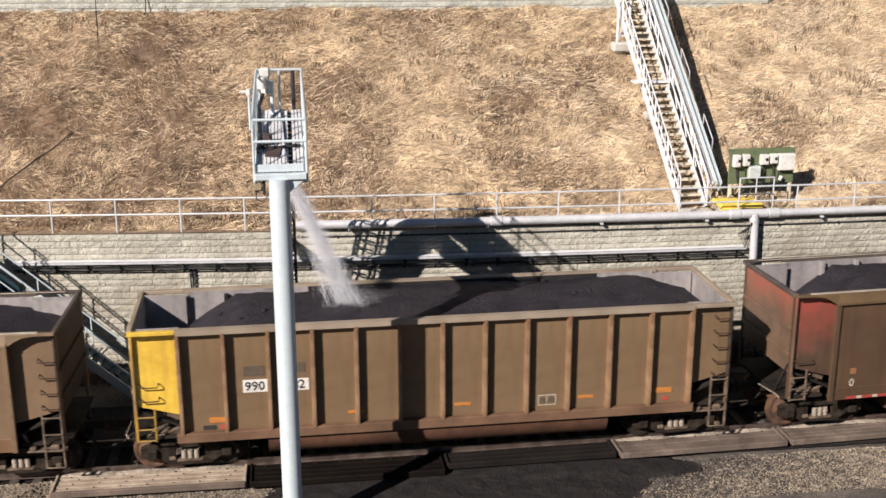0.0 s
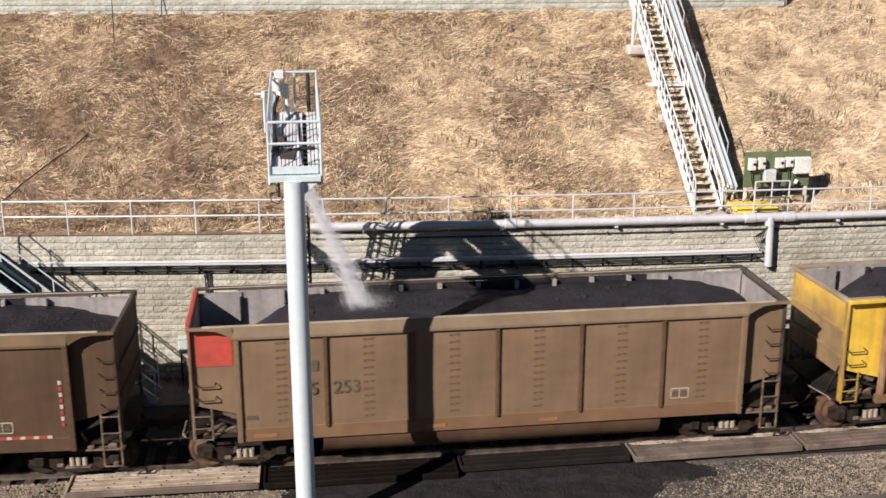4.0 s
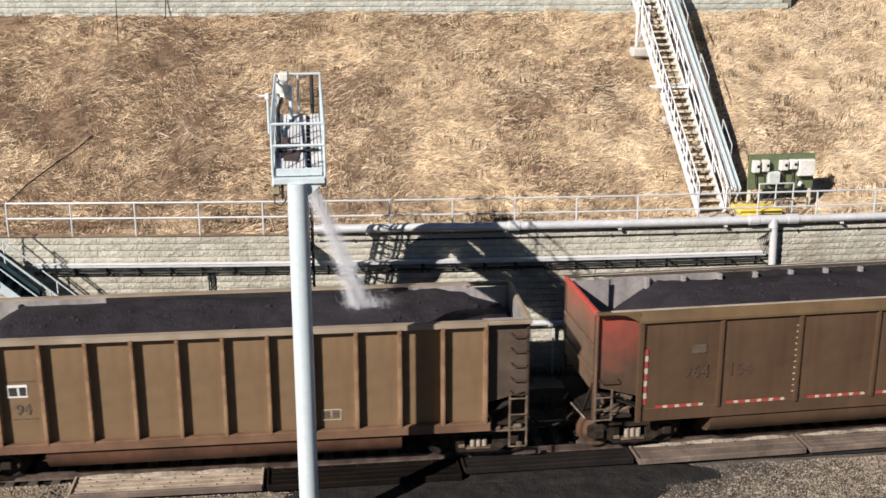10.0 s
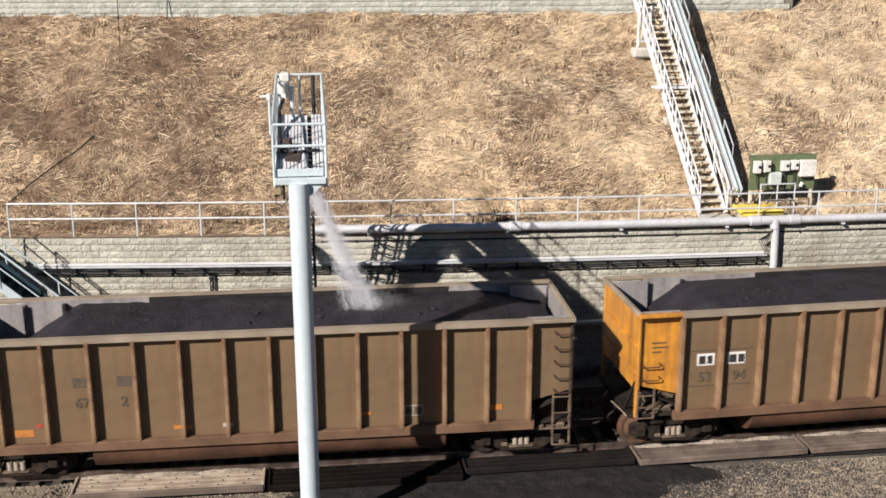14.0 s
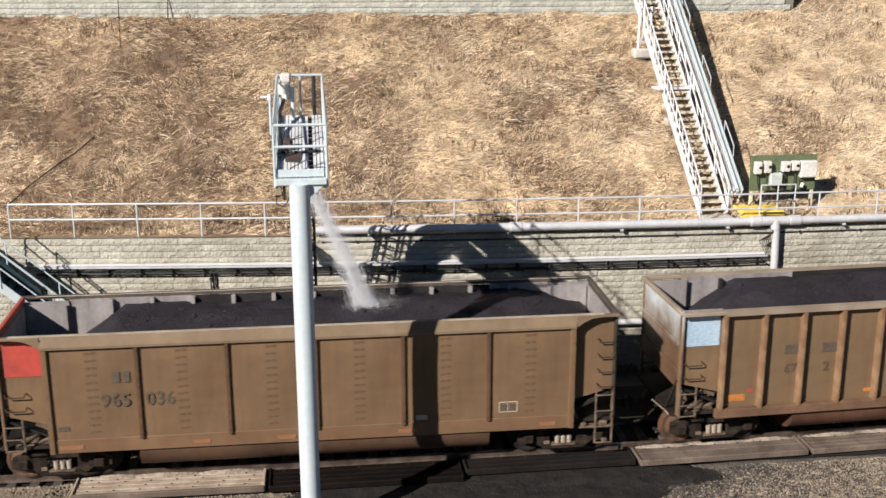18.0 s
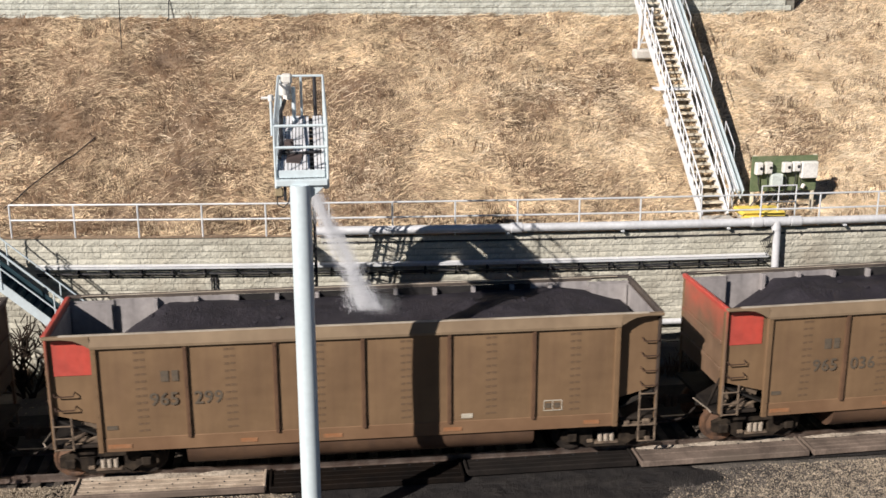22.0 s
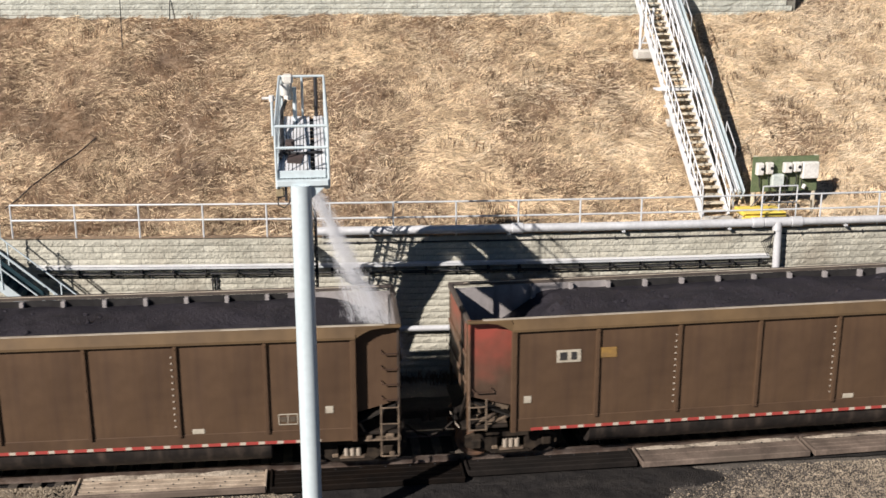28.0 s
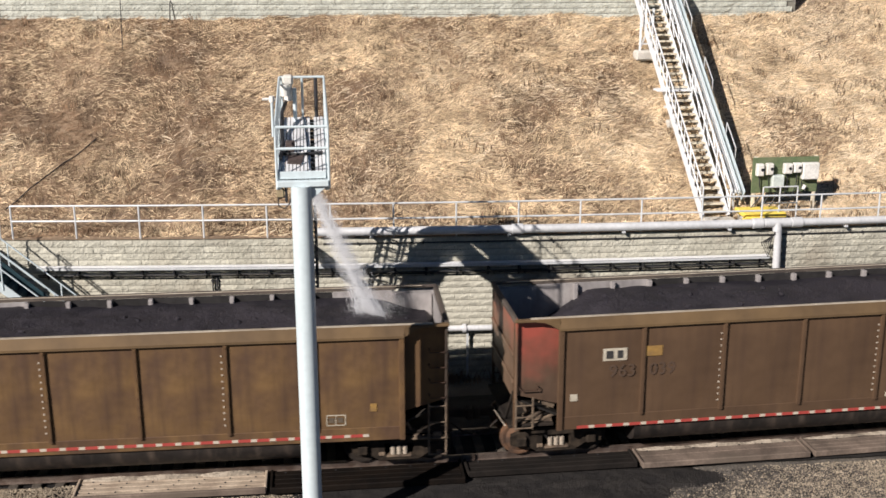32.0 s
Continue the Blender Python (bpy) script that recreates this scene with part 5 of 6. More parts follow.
part("loose_plate", Buf().add([g(x, y, deck(y) + 0.02) for x, y in corners] + [g(x, y, deck(y) + 0.04) for x, y in corners],
     [(3, 2, 1, 0), (4, 5, 6, 7), (0, 1, 5, 4), (1, 2, 6, 5), (2, 3, 7, 6), (3, 0, 4, 7)]), M["plate_brown"], gantry)
for x in (-0.755, 0.30):
    for y in (-4.02, -2.9, -1.75, -0.6, FAR):
        part("post", Buf().rod(g(x, y, deck(y) - 0.18), g(x, y, deck(y) + rail_h(y)), 0.026, 8), M["white_steel"], gantry, smooth=True)
    for drop in (0.0, 0.44):
        part("side_rail", Buf().rod(g(x, -4.02, deck(-4.02) + rail_h(-4.02) - drop), g(x, FAR, deck(FAR) + rail_h(FAR) - drop), 0.026, 8), M["white_steel"], gantry, smooth=True)
    part("kick_plate", Buf().ribbon(run_y(x * 0.97, 0.07, -4.0, FAR), 0.012, 0.11), M["white_steel"], gantry)
for y, zs in ((-4.02, (1.09, 0.65)), (FAR, (0.97,))):
    for z in zs:
        part("end_rail", Buf().rod(g(-0.755, y, deck(y) + z), g(0.30, y, deck(y) + z), 0.03, 8), M["white_steel"], gantry, smooth=True)
e = deck(FAR)
part("rear_post", Buf().rod(g(-0.22, FAR, e - 0.1), g(-0.22, FAR, e + 0.97), 0.03, 8), M["white_steel"], gantry, smooth=True)
part("rear_pipe", Buf().rod(g(0.10, FAR, e - 0.1), g(0.10, FAR, e + 0.95), 0.045, 8), M["dark_steel"], gantry, smooth=True)
part("valve_body", Buf().box(g(-0.55, FAR - 0.2, e + 0.93), (0.26, 0.26, 0.24), None, 0.05), M["white"], gantry)
part("valve_stem", Buf().rod(g(-0.55, FAR - 0.2, e + 0.45), g(-0.55, FAR - 0.2, e + 0.9), 0.10, 12), M["white"], gantry, smooth=True)
part("valve_motor", Buf().rod(g(-0.62, FAR - 0.5, e + 0.6), g(-0.62, FAR - 0.5, e + 0.86), 0.11, 12), M["white"], gantry, smooth=True)
part("feed_hose", Buf().tube([g(-0.6, 0.3, e + 0.45), g(-0.7, -0.2, e + 0.25), g(-0.70, -1.0, deck(-1.0) + 0.15), g(-0.66, -2.0, deck(-2.0) + 0.15), g(-0.70, -2.9, deck(-2.9) + 0.1)], 0.045, 8), M["dark_steel"], gantry, smooth=True)
for y in (-3.9, -2.9, -1.9):
    part("rail_brace", Buf().rod(g(-0.755, y, deck(y) + 0.1), g(-0.755, y + 0.8, deck(y + 0.8) + 1.0), 0.018, 6), M["white_steel"], gantry, smooth=True)
part("lamp_post", Buf().rod(g(-0.79, -4.02, deck(-4.02) + 0.9), g(-0.79, -4.02, deck(-4.02) + 1.62), 0.03, 8), M["white_steel"], gantry, smooth=True)
part("corner_lamp", Buf().rod(g(-0.79, -4.02, deck(-4.02) + 1.60), g(-0.79, -4.02, deck(-4.02) + 1.72), 0.055, 10).rod(g(-0.98, -4.02, deck(-4.02) + 1.66), g(-0.72, -4.02, deck(-4.02) + 1.66), 0.028, 8), M["white"], gantry, smooth=True)
part("deck_box", Buf().box(g(-0.50, -2.1, deck(-2.1) + 0.12), (0.20, 0.34, 0.20), None, 0.02), M["plate_brown"], gantry)
part("cross_hose", Buf().tube([g(-0.66, -2.45, deck(-2.45) + 0.06), g(-0.3, -2.5, deck(-2.5) + 0.05), g(0.2, -2.42, deck(-2.42) + 0.06)], 0.035, 6), M["dark_steel"], gantry)
part("valve_pipe", Buf().rod(g(-0.40, FAR - 0.3, e - 0.1), g(-0.40, FAR - 0.3, e + 0.75), 0.05, 10), M["white_steel"], gantry, smooth=True)
part("inner_post", Buf().rod(g(-0.70, FAR, e - 0.1), g(-0.70, FAR, e + 0.95), 0.026, 8), M["white_steel"], gantry, smooth=True)
part("junction_box", Buf().box(g(-0.70, -3.95, 7.66), (0.16, 0.14, 0.17), None, 0.02), M["tan_fitting"], gantry)
part("conduit_stub", Buf().rod(g(-0.58, -3.98, 7.8), g(-0.58, -3.98, 7.48), 0.03, 8).rod(g(-0.58, -3.98, 7.6), g(-0.74, -3.98, 7.56), 0.022, 8), M["dark_steel"], gantry)
part("box_cable", Buf().tube([g(-0.74, -4.02, 7.58), g(-0.74, -4.06, 7.42), g(-0.62, -4.08, 7.36), g(-0.52, -4.06, 7.45), g(-0.46, -4.06, 7.62)], 0.014, 6), M["dark_steel"], gantry)
# far leg with its tapered knee, strut and caged ladder; outlines are (y, z)
def plate(name, outline, half=0.10):
    part(name, Buf().prism([(y + 3.90, z + 0.484) for y, z in outline], "x", 0.02 - half, 0.02 + half), M["white_steel"], gantry)


plate("far_leg", [(3.62, -0.48), (3.98, -0.48), (2.90, 4.79), (2.62, 6.03), (2.12, 6.94), (1.6, 7.85), (1.1, 8.0), (1.1, 7.58), (1.49, 6.95), (1.73, 6.05), (2.35, 4.5)])
plate("knee_top", [(1.12, 8.0), (0.35, 8.22), (0.32, 7.74), (0.95, 7.68), (1.12, 7.58)])
plate("lower_beam", [(1.50, 6.92), (1.12, 7.52), (0.5, 7.42), (-3.6, 7.50), (-3.6, 7.30), (0.74, 6.90)])
plate("web_plate", [(0.50, 7.40), (0.34, 8.1), (-0.02, 8.1), (0.1, 7.4)])
part("wall_strut", Buf().bar(g(-0.32, 2.9, 3.95), g(-0.32, 5.35, 3.95), 0.2, 0.28), M["white_steel"], gantry)


def lean(x, y, z):
    """A point of the ladder, which leans with the far leg."""
    return g(x, y + 0.2 * (7.05 - z), z)


ladder = part("ladder", Buf().bar(lean(-0.02, 2.50, 0.0), lean(-0.02, 2.50, 7.4), 0.04, 0.05), M["dark_steel"], gantry, "dark caged access ladder")
part("ladder_rail", Buf().bar(lean(0.02, 2.80, 0.0), lean(0.02, 2.80, 7.4), 0.04, 0.05), M["dark_steel"], ladder)
for i in range(24):
    z = 0.3 + i * 0.3
    part("rung", Buf().rod(lean(-0.02, 2.50, z), lean(0.02, 2.80, z), 0.015, 6), M["dark_steel"], ladder)
for i in range(16):
    z = 2.6 + i * 0.3
    part("hoop", Buf().tube([lean(x, y, z) for x, y in ((0.0, 2.46), (-0.25, 2.44), (-0.55, 2.54), (-0.62, 2.76), (-0.5, 2.94), (-0.2, 3.0), (0.02, 2.86))], 0.026, 5), M["dark_steel"], ladder)
for x, y in ((-0.3, 2.46), (-0.6, 2.62), (-0.6, 2.86), (-0.3, 2.99)):
    part("cage_bar", Buf().bar(lean(x, y, 2.45), lean(x, y, 7.35), 0.04, 0.04), M["dark_steel"], ladder)
part("manifold", Buf().rod(g(-0.60, 0.0, 7.75), g(-0.1, 0.0, 7.70), 0.11, 14), M["dark_steel"], gantry, smooth=True)
part("nozzle", Buf().rod(g(-0.42, 0, 7.95), g(-0.10, 0, 7.0), 0.14, 14), M["dark_steel"], gantry, smooth=True)
part("nozzle_hanger", Buf().box(g(-0.35, 0, 8.05), (0.1, 0.1, 0.6)), M["white_steel"], gantry)

# ---- water spray: streaks of drops that travel from the nozzle to the coal ----
NOZZLE, TARGET = Vector((-0.26, 0.0, 7.40)), Vector((1.55, 0.0, 2.92))
spray = thing("water_spray", "white water spray falling onto the coal", "water spray", NOZZLE)
m = bpy.data.materials.new("spray_drops")
m.use_nodes = True
bs = m.node_tree.nodes["Principled BSDF"]
bs.inputs["Base Color"].default_value, bs.inputs["Roughness"].default_value = (0.92, 0.93, 0.95, 1), 0.5
clear, mixer = m.node_tree.nodes.new("ShaderNodeBsdfTransparent"), m.node_tree.nodes.new("ShaderNodeMixShader")
mixer.inputs[0].default_value = 0.55
m.node_tree.links.new(clear.outputs[0], mixer.inputs[1])
m.node_tree.links.new(bs.outputs[0], mixer.inputs[2])
m.node_tree.links.new(mixer.outputs[0], m.node_tree.nodes["Material Output"].inputs[0])
STREAKS = []
rng = random.Random(11)
streak_meshes = []
for i in range(12):
    b = Buf()
    for j in range(300):
        r = abs(rng.gauss(0, 0.12))
        a = rng.uniform(0, 2 * math.pi)
        c = (r * math.cos(a), r * math.sin(a), rng.triangular(-0.85, 0.85))
        s, l = rng.uniform(0.003, 0.008), rng.uniform(0.012, 0.035)
        b.add([(c[0] + s, c[1], c[2]), (c[0], c[1] + s, c[2]), (c[0] - s, c[1], c[2]), (c[0], c[1] - s, c[2]), (c[0], c[1], c[2] + l), (c[0], c[1], c[2] - l)],
              [(0, 1, 4), (1, 2, 4), (2, 3, 4), (3, 0, 4), (1, 0, 5), (2, 1, 5), (3, 2, 5), (0, 3, 5)])
    streak_meshes.append(b.mesh("streak"))
for i in range(98):
    ob = tagged(part("streak", streak_meshes[i % 12], m, spray), "streak of fine water drops", "", "", "stuff")
    aim = TARGET - NOZZLE + Vector((rng.gauss(0, 0.21), rng.gauss(0, 0.22), rng.gauss(0, 0.16)))
    STREAKS.append((ob, aim, i))

PUFFS = []
puff_meshes = []
for i in range(4):
    b = Buf()
    for j in range(500):
        c = (rng.gauss(0, 0.24), rng.gauss(0, 0.22), rng.gauss(0, 0.13))
        s = rng.uniform(0.002, 0.0042)
        b.add([(c[0] + s, c[1], c[2]), (c[0], c[1] + s, c[2]), (c[0] - s, c[1], c[2]), (c[0], c[1] - s, c[2]), (c[0], c[1], c[2] + s), (c[0], c[1], c[2] - s)],
              [(0, 1, 4), (1, 2, 4), (2, 3, 4), (3, 0, 4), (1, 0, 5), (2, 1, 5), (3, 2, 5), (0, 3, 5)])
    puff_meshes.append(b.mesh("mist"))
for i in range(10):
    ob = tagged(part("mist", puff_meshes[i % 4], m, spray), "puff of fine water mist", "", "", "stuff")
    PUFFS.append((ob, Vector((1.28 + rng.gauss(0, 0.12), rng.gauss(0, 0.15), 3.76)) - NOZZLE, i))

# ---- wall blocks ----
COURSE, LENGTH = 0.195, 0.455


def block(variant, w, h, depth):
    """A split-face block: rough front towards -y, plain sides."""
    r = random.Random(variant)
    n, q = 4, 3
    vs = [((i / (n - 1) - 0.5) * w, -(0.007 + r.uniform(0.0, 0.015)) if 0 < j < q - 1 else -r.uniform(0.0, 0.006), (j / (q - 1) - 0.5) * h) for j in range(q) for i in range(n)]
    fs = [(j * n + i, j * n + i + 1, (j + 1) * n + i + 1, (j + 1) * n + i) for j in range(q - 1) for i in range(n - 1)]
    k = len(vs)
    vs += [(-w / 2, depth, -h / 2), (w / 2, depth, -h / 2), (w / 2, depth, h / 2), (-w / 2, depth, h / 2)]
    fs += [(k, k + 1, n - 1, *range(n - 2, -1, -1)), (k + 1, k + 2, n * q - 1, n - 1 + n, n - 1), (k + 2, k + 3, *range((q - 1) * n, q * n)), (k + 3, k, 0, n, 2 * n)]
    return vs, fs


def lay(x0, x1, z0, rows, y_of, wall, mat_one, mat_all, near=None, label="course of split-face blocks"):
    kinds = [block(i, LENGTH - 0.005, COURSE - 0.017, 0.08) for i in range(10)]
    ones = []
    r = random.Random(5)
    joined = Buf()
    for row in range(rows):
        x = x0 + (row % 2) * LENGTH / 2
        while x < x1:
            z = z0 + (row + 0.5) * COURSE
            y = y_of(x) + r.uniform(-0.008, 0.008)
            slope = (y_of(x + 0.1) - y_of(x - 0.1)) / 0.2
            v = r.randrange(10)
            if near and near[0] < x < near[1] and len(ones) < 300:
                ones.append((x, y, z, math.atan(slope), v))
            else:
                joined.add([(x + p, y + p * slope + q, z + t) for p, q, t in kinds[v][0]], kinds[v][1])
            x += LENGTH
    me = bpy.data.meshes.new("blocks")
    me.from_pydata(joined.v, [], joined.f)
    me.materials.append(mat_all)
    ob = new("blocks", me)
    ob.parent = wall
    tagged(ob, label, "", "", "stuff")
    if near:
        meshes = []
        for vs_, fs_ in kinds:
            q = bpy.data.meshes.new("block")
            q.from_pydata(vs_, [], fs_)
            q.materials.append(mat_one)
            meshes.append(q)
        for x, y, z, a, v in ones:
            ob = new("block", meshes[v])
            ob.parent, ob.location, ob.rotation_euler = wall, (x, y, z), (0, 0, a)


lay(-16, 24, -0.36, 23, lambda x: wall_y(x) + 0.0, low_wall, M["block"], M["block_joined"], (0.0, 6.2))
lay(-15, 17.7, 9.2, 8, lambda x: rail_y(x) + UP - 0.07, up_wall, None, M["block_pale"], None, "courses of pale greenish blocks")


# ---- dry grass on the bank ----
def grass(name, count, seed, label, length, width, lie, accept, mat, bend=0.0, swirl=0.3):
    rs = np.random.RandomState(seed)
    xs = rs.uniform(-14, 23, count)
    ds = rs.uniform(0.15, UP - 0.05, count)
    extra = (xs > 17.9)
    ds = np.where(extra, rs.uniform(0.15, 14.5, count), ds)
    vs = np.zeros((count, 6, 3), np.float32)
    keep = np.ones(count, bool)
    for i in range(count):
        x, d = xs[i], ds[i]
        y = rail_y(x) + d
        p = noise.noise((x * 0.35, y * 0.5, seed))
        if rs.rand() > accept(p + 0.026 * (x - 5) + 0.12 * min(1.0, max(0.0, (x - 12.5) / 2))):
            keep[i] = False
            continue
        z = hill_top(x, y)
        a = 1.8 * noise.noise((x * swirl, y * swirl * 1.3, 9.0)) + 0.5 + rs.normal(0, 0.7 if bend == 0 else 0.3)
        side = bend * rs.uniform(-1, 1)
        a = a if rs.rand() > 0.12 else rs.uniform(0, 6.28)
        l = length * rs.uniform(0.5, 1.35)
        wv = width * rs.uniform(0.6, 1.4)
        up = lie * rs.uniform(0.3, 1.5)
        dx, dy = math.cos(a), math.sin(a) * 0.75 - 0.25
        sx, sy = -dy, dx
        for j, (f, hgt, ww) in enumerate(((0.0, -0.02, 1.0), (0.5, up * 0.8, 0.8), (1.0, up * (0.9 if rs.rand() > 0.3 else 0.45), 0.15))):
            bx, by = x + dx * l * f + sx * side * l * f * f, y + dy * l * f + sy * side * l * f * f
            bz = z + 0.66 * (by - y) + hgt * l
            vs[i, 2 * j] = (bx + sx * wv * ww, by + sy * wv * ww, bz + 0.66 * sy * wv * ww)
            vs[i, 2 * j + 1] = (bx - sx * wv * ww, by - sy * wv * ww, bz - 0.66 * sy * wv * ww)
    vs = vs[keep]
    n = len(vs)
    base = (np.arange(n) * 6)[:, None]
    quads = np.concatenate([base + np.array([0, 1, 3, 2]), base + np.array([2, 3, 5, 4])], 1).reshape(-1)
    me = bpy.data.meshes.new(name)
    me.vertices.add(n * 6)
    me.vertices.foreach_set("co", vs.reshape(-1))
    me.loops.add(len(quads))
    me.loops.foreach_set("vertex_index", quads.astype(np.int32))
    me.polygons.add(n * 2)
    me.polygons.foreach_set("loop_start", np.arange(n * 2, dtype=np.int32) * 4)
    me.update(calc_edges=True)
    me.materials.append(mat)
    return tagged(new(name, me), label, "grass", "", "stuff")


M["straw_brown"] = surface("brown_weeds", (0.24, 0.155, 0.095), (0.12, 0.08, 0.052), 1.0, 0.85, 0, 0, 3, per_piece=0.45, island=True)
grass("dry_grass", 230000, 1, "matted straw-coloured dry grass covering the bank", 0.31, 0.0078, 0.24, lambda p: 0.62 + 0.8 * p, M["straw"])
M["straw_pale"] = surface("bleached_straw", (0.903, 0.7612, 0.5544), (0.651, 0.525, 0.3629), 1.1, 0.8, 0, 0, 3, per_piece=0.35, island=True)
grass("bleached_grass", 90000, 4, "bleached pale straw on the bank beyond the stairs", 0.30, 0.008, 0.2, lambda p: 6 * (p - 0.34), M["straw_pale"])
grass("straw_wisps", 46000, 7, "long bleached straw wisps combed across the bank", 0.52, 0.009, 0.17, lambda p: 0.9 * (p + 0.12), M["straw_pale"], 0.5, 0.8)
grass("dead_stalks", 26000, 12, "long grey-brown dead stalks matted into the bank", 0.5, 0.009, 0.2, lambda p: 0.45 - 0.9 * p, M["straw_brown"], 0.5, 0.9)
grass("dry_weeds", 84000, 1, "brown dead weeds among the dry grass", 0.28, 0.008, 0.36, lambda p: 0.38 - 0.95 * p, M["straw_brown"])


# ---- gravel ----
def gravel(name, count, seed, boxes, label, material="gravel", grow=None):
    """Loose stones scattered over boxes of ground; grow thins them out towards the coal-covered stretch."""
    rs = random.Random(seed)
    b = Buf()
    for x0, x1, y0, y1, share in boxes:
        for _ in range(int(count * share)):
            x, y = rs.uniform(x0, x1), rs.uniform(y0, y1)
            s = rs.uniform(0.010, 0.029) * (1.3 if rs.random() < 0.12 else 1.0)
            if grow and x > 3 and rs.random() > min(1.0, max(0.0, (x - grow + 1.4 * noise.noise((x * 0.9, y * 1.3, 4)) - 1.6 * (y + 2.4)) / 4.5)):
                continue
            z = ground_z(x, y) + s * 0.3 + (0.20 * max(0.0, 1 - ((y + 1.25) / 0.6) ** 2) if x < -5.9 and -1.85 < y < -0.65 else 0.0)
            vs_ = [(x + s * rs.uniform(0.7, 1.3), y, z), (x, y + s * rs.uniform(0.7, 1.3), z), (x - s * rs.uniform(0.7, 1.3), y, z), (x, y - s * rs.uniform(0.7, 1.3), z), (x + rs.uniform(-0.4, 0.4) * s, y + rs.uniform(-0.4, 0.4) * s, z + s * rs.uniform(0.5, 1.0)), (x, y, z - s)]
            b.add(vs_, [(0, 1, 4), (1, 2, 4), (2, 3, 4), (3, 0, 4), (1, 0, 5), (2, 1, 5), (3, 2, 5), (0, 3, 5)])
    me = bpy.data.meshes.new(name)
    me.from_pydata(b.v, [], b.f)
    me.materials.append(M[material])
    return tagged(new(name, me), label, "gravel", "", "stuff")


gravel("gravel", 32000, 3, ((-12, -5.9, -2.0, -1.0, 0.16), (-9, -0.6, -3.2, -1.5, 0.26), (7.0, 18.5, -3.7, -1.62, 0.62), (-9, 18, 3.6, 5.0, 0.03)), "loose tan and grey gravel beside the track", grow=8.2)
M["gravel_dark"] = surface("coal_dusted_stone", (0.075, 0.066, 0.058), (0.03, 0.027, 0.025), 0.3, 0.9, 0, 0.1, 40, per_piece=0.6, island=True)
gravel("coal_gravel", 11000, 6, ((0.0, 8.0, -3.8, -1.8, 0.25), (7.5, 11.5, -3.7, -1.7, 0.5), (11.0, 13.5, -3.7, -1.7, 0.3), (13.5, 18.5, -3.7, -1.7, 0.2), (-1, 7, -2.3, -1.8, 0.1)), "coal-blackened gravel and small lumps on the ground", "gravel_dark")


# ---- small things on the bank and at the wall foot ----
def ground_cable(name, label, pts, r=0.02):
    ob = thing(name, label, "cable", pts[0])
    part("line", Buf().tube([Vector(q) - Vector(pts[0]) for q in pts], r, 5), M["dark_steel"], ob)


def on_hill(x, y, lift=0.12):
    return (x, y, hill_top(x, y) + lift)


ground_cable("bank_cable", "dark cable lying across the dry bank", [on_hill(-9.3 + 0.3 * i, 7.9 + 0.30 * i) for i in range(9)])
ground_cable("bank_cable", "thin dark wire hanging down the upper wall", [on_hill(-4.95 + 0.02 * i, 15.0 + 0.1 * i, 0.15 + 0.5 * (i > 2)) for i in range(5)])
stake = thing("stake", "thin dark steel stake standing in the bank grass", "stake", on_hill(-6.45, 14.0, 0))
part("rod", Buf().rod((0, 0, -0.2), (0.05, 0, 1.9), 0.016, 6), M["dark_steel"], stake)


def tufts(name, label, places, height, seed, mat):
    """Upright dry tufts, each a fan of thin blades."""
    rs, b = random.Random(seed), Buf()
    for x, y, z, size, many in places:
        for _ in range(many):
            a, l = rs.uniform(0, 6.28), height * size * rs.uniform(0.5, 1.2)
            ox, oy = rs.gauss(0, 0.16 * size), rs.gauss(0, 0.10 * size)
            dx, dy, w = 0.45 * l * math.cos(a), 0.45 * l * math.sin(a), 0.008
            b.add([(x + ox - w, y + oy, z - 0.03), (x + ox + w, y + oy, z - 0.03), (x + ox + dx * 0.4 + w, y + oy + dy * 0.4, z + l * 0.6), (x + ox + dx * 0.4 - w, y + oy + dy * 0.4, z + l * 0.6), (x + ox + dx, y + oy + dy, z + l)],
                  [(0, 1, 2, 3), (3, 2, 4)])
    me = bpy.data.meshes.new(name)
    me.from_pydata(b.v, [], b.f)
    me.materials.append(mat)
    return tagged(new(name, me), label, "weeds", "", "stuff")


rs = random.Random(8)
foot = []
for _ in range(260):
    x = rs.uniform(-10, 18)
    foot.append((x, wall_y(x) - abs(rs.gauss(0.05, 0.3)), -0.32, rs.uniform(0.5, 1.3), 14))
brush = []
for x0, x1, many in ((-2.4, 1.2, 46), (10.6, 13.4, 26), (-9.6, -5.2, 40)):
    for _ in range(many):
        x = rs.uniform(x0, x1)
        brush.append((x, wall_y(x) - abs(rs.gauss(0.1, 0.2)), -0.32, rs.uniform(0.7, 1.3), 18))
tufts("wall_foot_brush", "taller dry brown brush against the wall foot", brush, 0.75, 9, M["straw_brown"])
tufts("wall_foot_weeds", "dry brown weeds along the wall foot", foot, 0.30, 2, M["straw_brown"])
clumps = []
for _ in range(420):
    x = rs.uniform(-13, 21)
    y = rail_y(x) + rs.uniform(0.3, UP - 0.2)
    clumps.append((x, y, hill_top(x, y), rs.uniform(0.6, 1.6), 16))
tufts("bank_weeds", "dark dead weed clumps on the dry bank", clumps, 0.26, 5, M["straw_brown"])


# ---- leafless shrub by the stairs, added for a shadow lattice on the wall ----
M["bark"] = surface("dark_bark", (0.045, 0.032, 0.024), (0.022, 0.017, 0.014), 0.2, 0.9, 0, 0.2, 30)
shrub = thing("shadow_shrub", "dark leafless branches added for the shadow lattice at the wall foot", "shrub", (-8.45, 5.0, -0.34))
rs = random.Random(8)


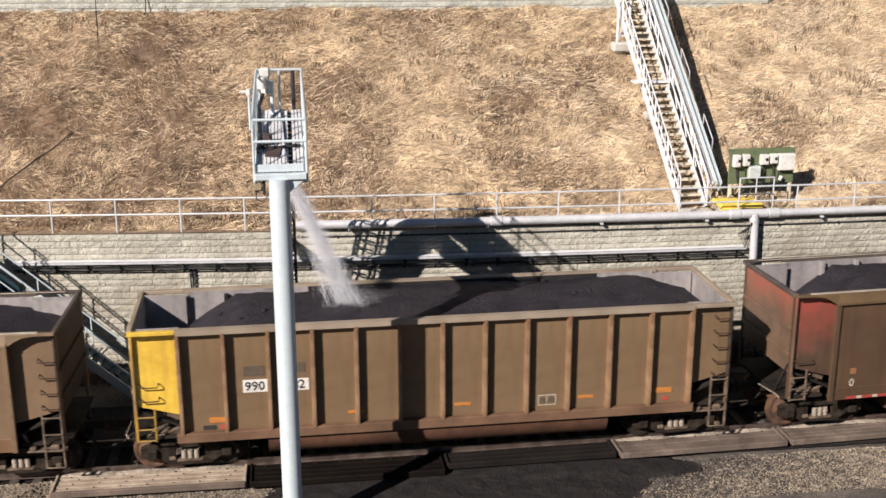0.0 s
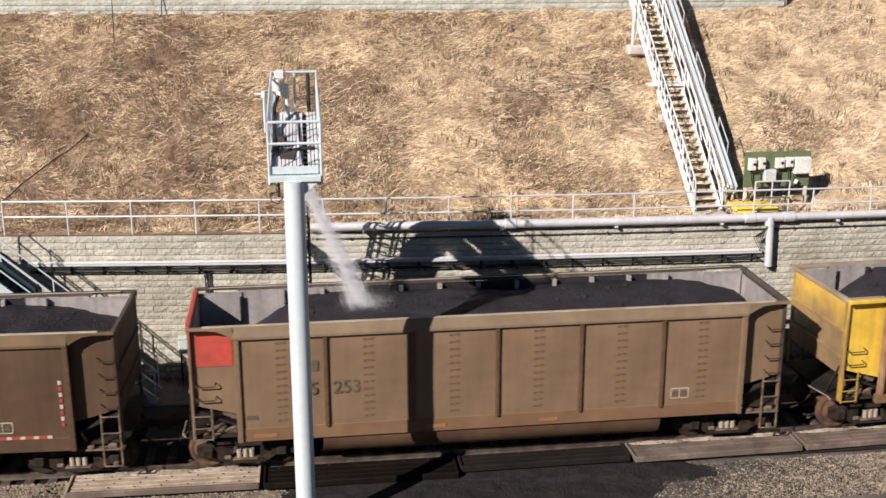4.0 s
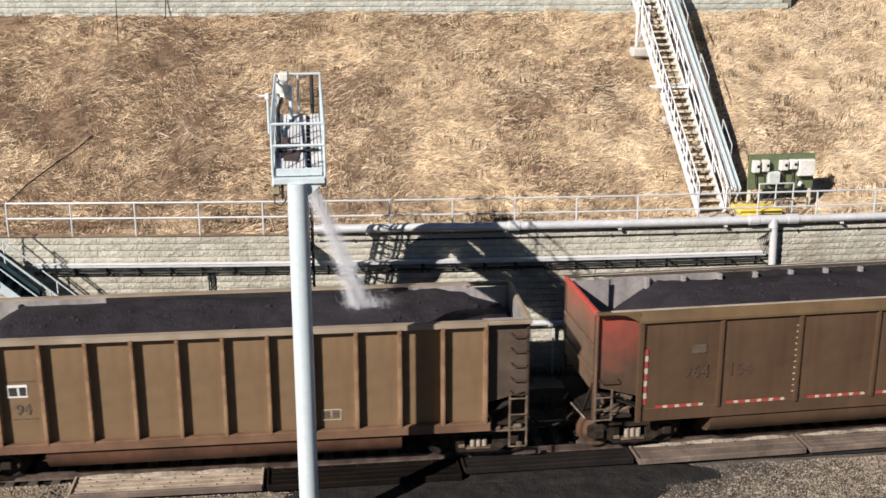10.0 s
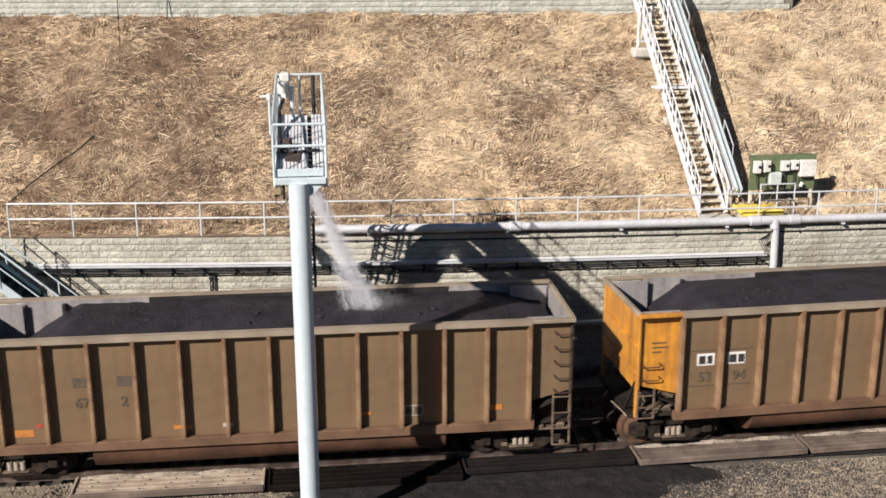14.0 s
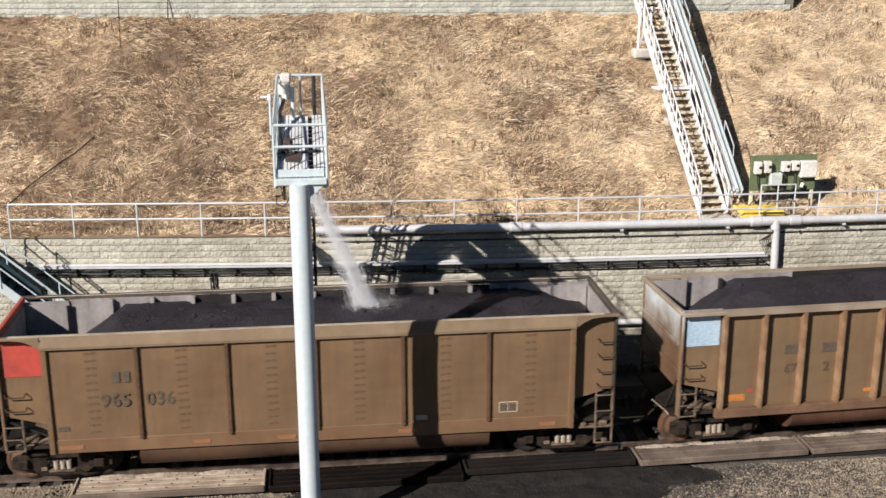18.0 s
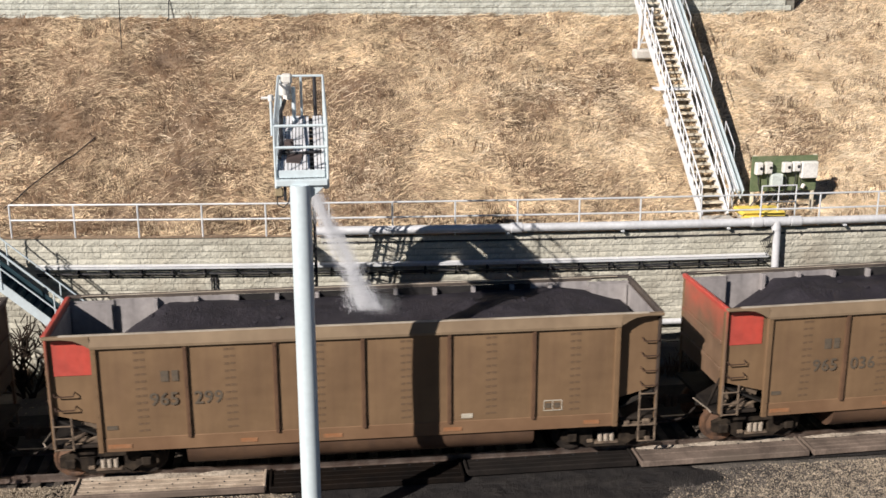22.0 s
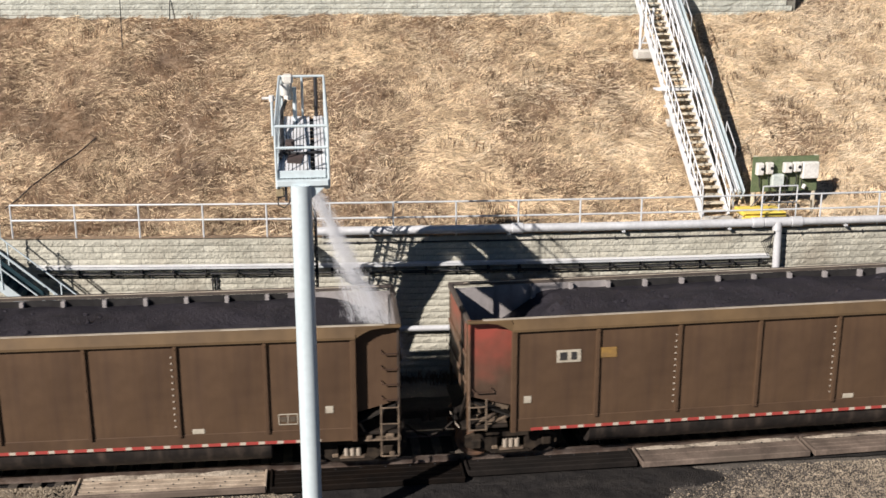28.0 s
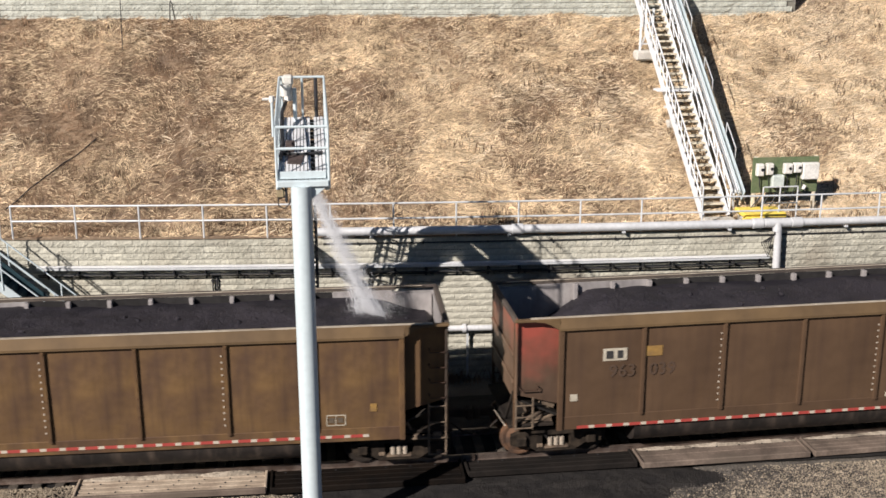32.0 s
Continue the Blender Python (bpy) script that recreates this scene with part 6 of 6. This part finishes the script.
def branch(b, at, way, length, r, depth):
    """A bent twig that forks."""
    mid = at + way * length * 0.5 + Vector((rs.gauss(0, 0.06), rs.gauss(0, 0.03), rs.gauss(0, 0.05))) * length * 2
    end = at + way * length + Vector((0, 0, 0.03))
    b.tube([at, mid, end], r, 5)
    if depth:
        for _ in range(3):
            turn = (way + Vector((rs.gauss(0, 0.55), rs.gauss(0, 0.22), rs.gauss(0, 0.45)))).normalized()
            branch(b, end if rs.random() > 0.4 else mid, turn, length * rs.uniform(0.6, 0.9), r * 0.72, depth - 1)


for i in range(8):
    b = Buf()
    branch(b, Vector((rs.gauss(0, 0.12), 0, 0)), Vector((rs.gauss(0, 0.4), 0, 1)).normalized(), 0.85, 0.045, 3)
    part("branch", b, M["bark"], shrub)


bush = thing("dry_bush", "small dark leafless bush behind the handrail", "shrub", (5.45, rail_y(5.45) + 0.45, 4.15))
for i in range(6):
    b = Buf()
    branch(b, Vector((rs.gauss(0, 0.22), rs.gauss(0, 0.06), 0)), Vector((rs.gauss(0, 0.6), rs.gauss(0, 0.2), 1)).normalized(), 0.22, 0.010, 3)
    part("branch", b, M["bark"], bush)


def spray_rows(aim, i):
    """A streak leaves the nozzle every 14 frames while a wagon is below, and waits in the nozzle while a gap passes."""
    turn = aim.to_track_quat("Z", "Y").to_matrix().to_4x4()
    home, end = turn, Matrix.Translation(aim) @ turn
    first = i * 14 // 98
    rows = [(0.0, Matrix.Translation(aim * ((14 - first) / 11 if 3 < first else 0.0)) @ turn)]
    if first > 3:
        rows.append(((first - 3) / FPS, end))
    f = first if first > 1 else first + 14
    while f < 974:
        t = f / FPS
        gap = min(abs(train_s(t, k) - 8.09 + 0.375) for k in range(-1, 10))
        rows.append((t, home))
        if gap > 1.125:
            rows += [((f + 4) / FPS, Matrix.Translation(aim * 0.36) @ turn), ((f + 11) / FPS, end)]
            rows.append(((f + 12) / FPS, home))
        f += 14
    rows = [q for q in rows if q[0] < 32.4]
    rows.append((32.5, rows[-1][1]))
    return rows


def mist_rows(spot, i):
    """A puff of mist appears where the jet strikes, drifts with the wagon, and starts again."""
    rows, f = [], i * 18 // 10 - 17
    away = spot + Vector((0.40, 0.05, 0.05))
    while f < 974:
        gap = min(abs(train_s((f + 8) / FPS, k) - 8.09 - 1.05) for k in range(-1, 10))
        if gap > 1.75:
            rows += [(f / FPS, Matrix.Translation(spot)), ((f + 16) / FPS, Matrix.Translation(away))]
        else:
            rows += [(f / FPS, Matrix()), ((f + 16) / FPS, Matrix())]
        f += 18
    first = [q for q in rows if q[0] < 0]
    rows = [q for q in rows if 0 < q[0] < 32.4]
    if first:
        share = -first[-1][0] * FPS / 16
        rows.insert(0, (0.0, Matrix.Translation(spot.lerp(away, min(1.0, share)))))
    else:
        rows.insert(0, (0.0, Matrix.Translation(spot)))
    rows.append((32.5, rows[-1][1]))
    return rows


def motions():
    for car, coal, k in TRAIN:
        rows = car_rows(k)
        walk(car, rows)
        walk(coal, rows)
    for w, u, k in WHEELS:
        rows = []
        for i in range(257):
            t = i * 0.125
            turn = math.degrees((train_s(t, k) - train_s(0, k)) / 0.457)
            rows.append((t, pose(u, 0, 0.457, 0, turn % 360, 0)))
        walk(w, rows)
    for ob, aim, i in STREAKS:
        walk(ob, spray_rows(aim, i))
    for ob, spot, i in PUFFS:
        walk(ob, mist_rows(spot, i))


motions()
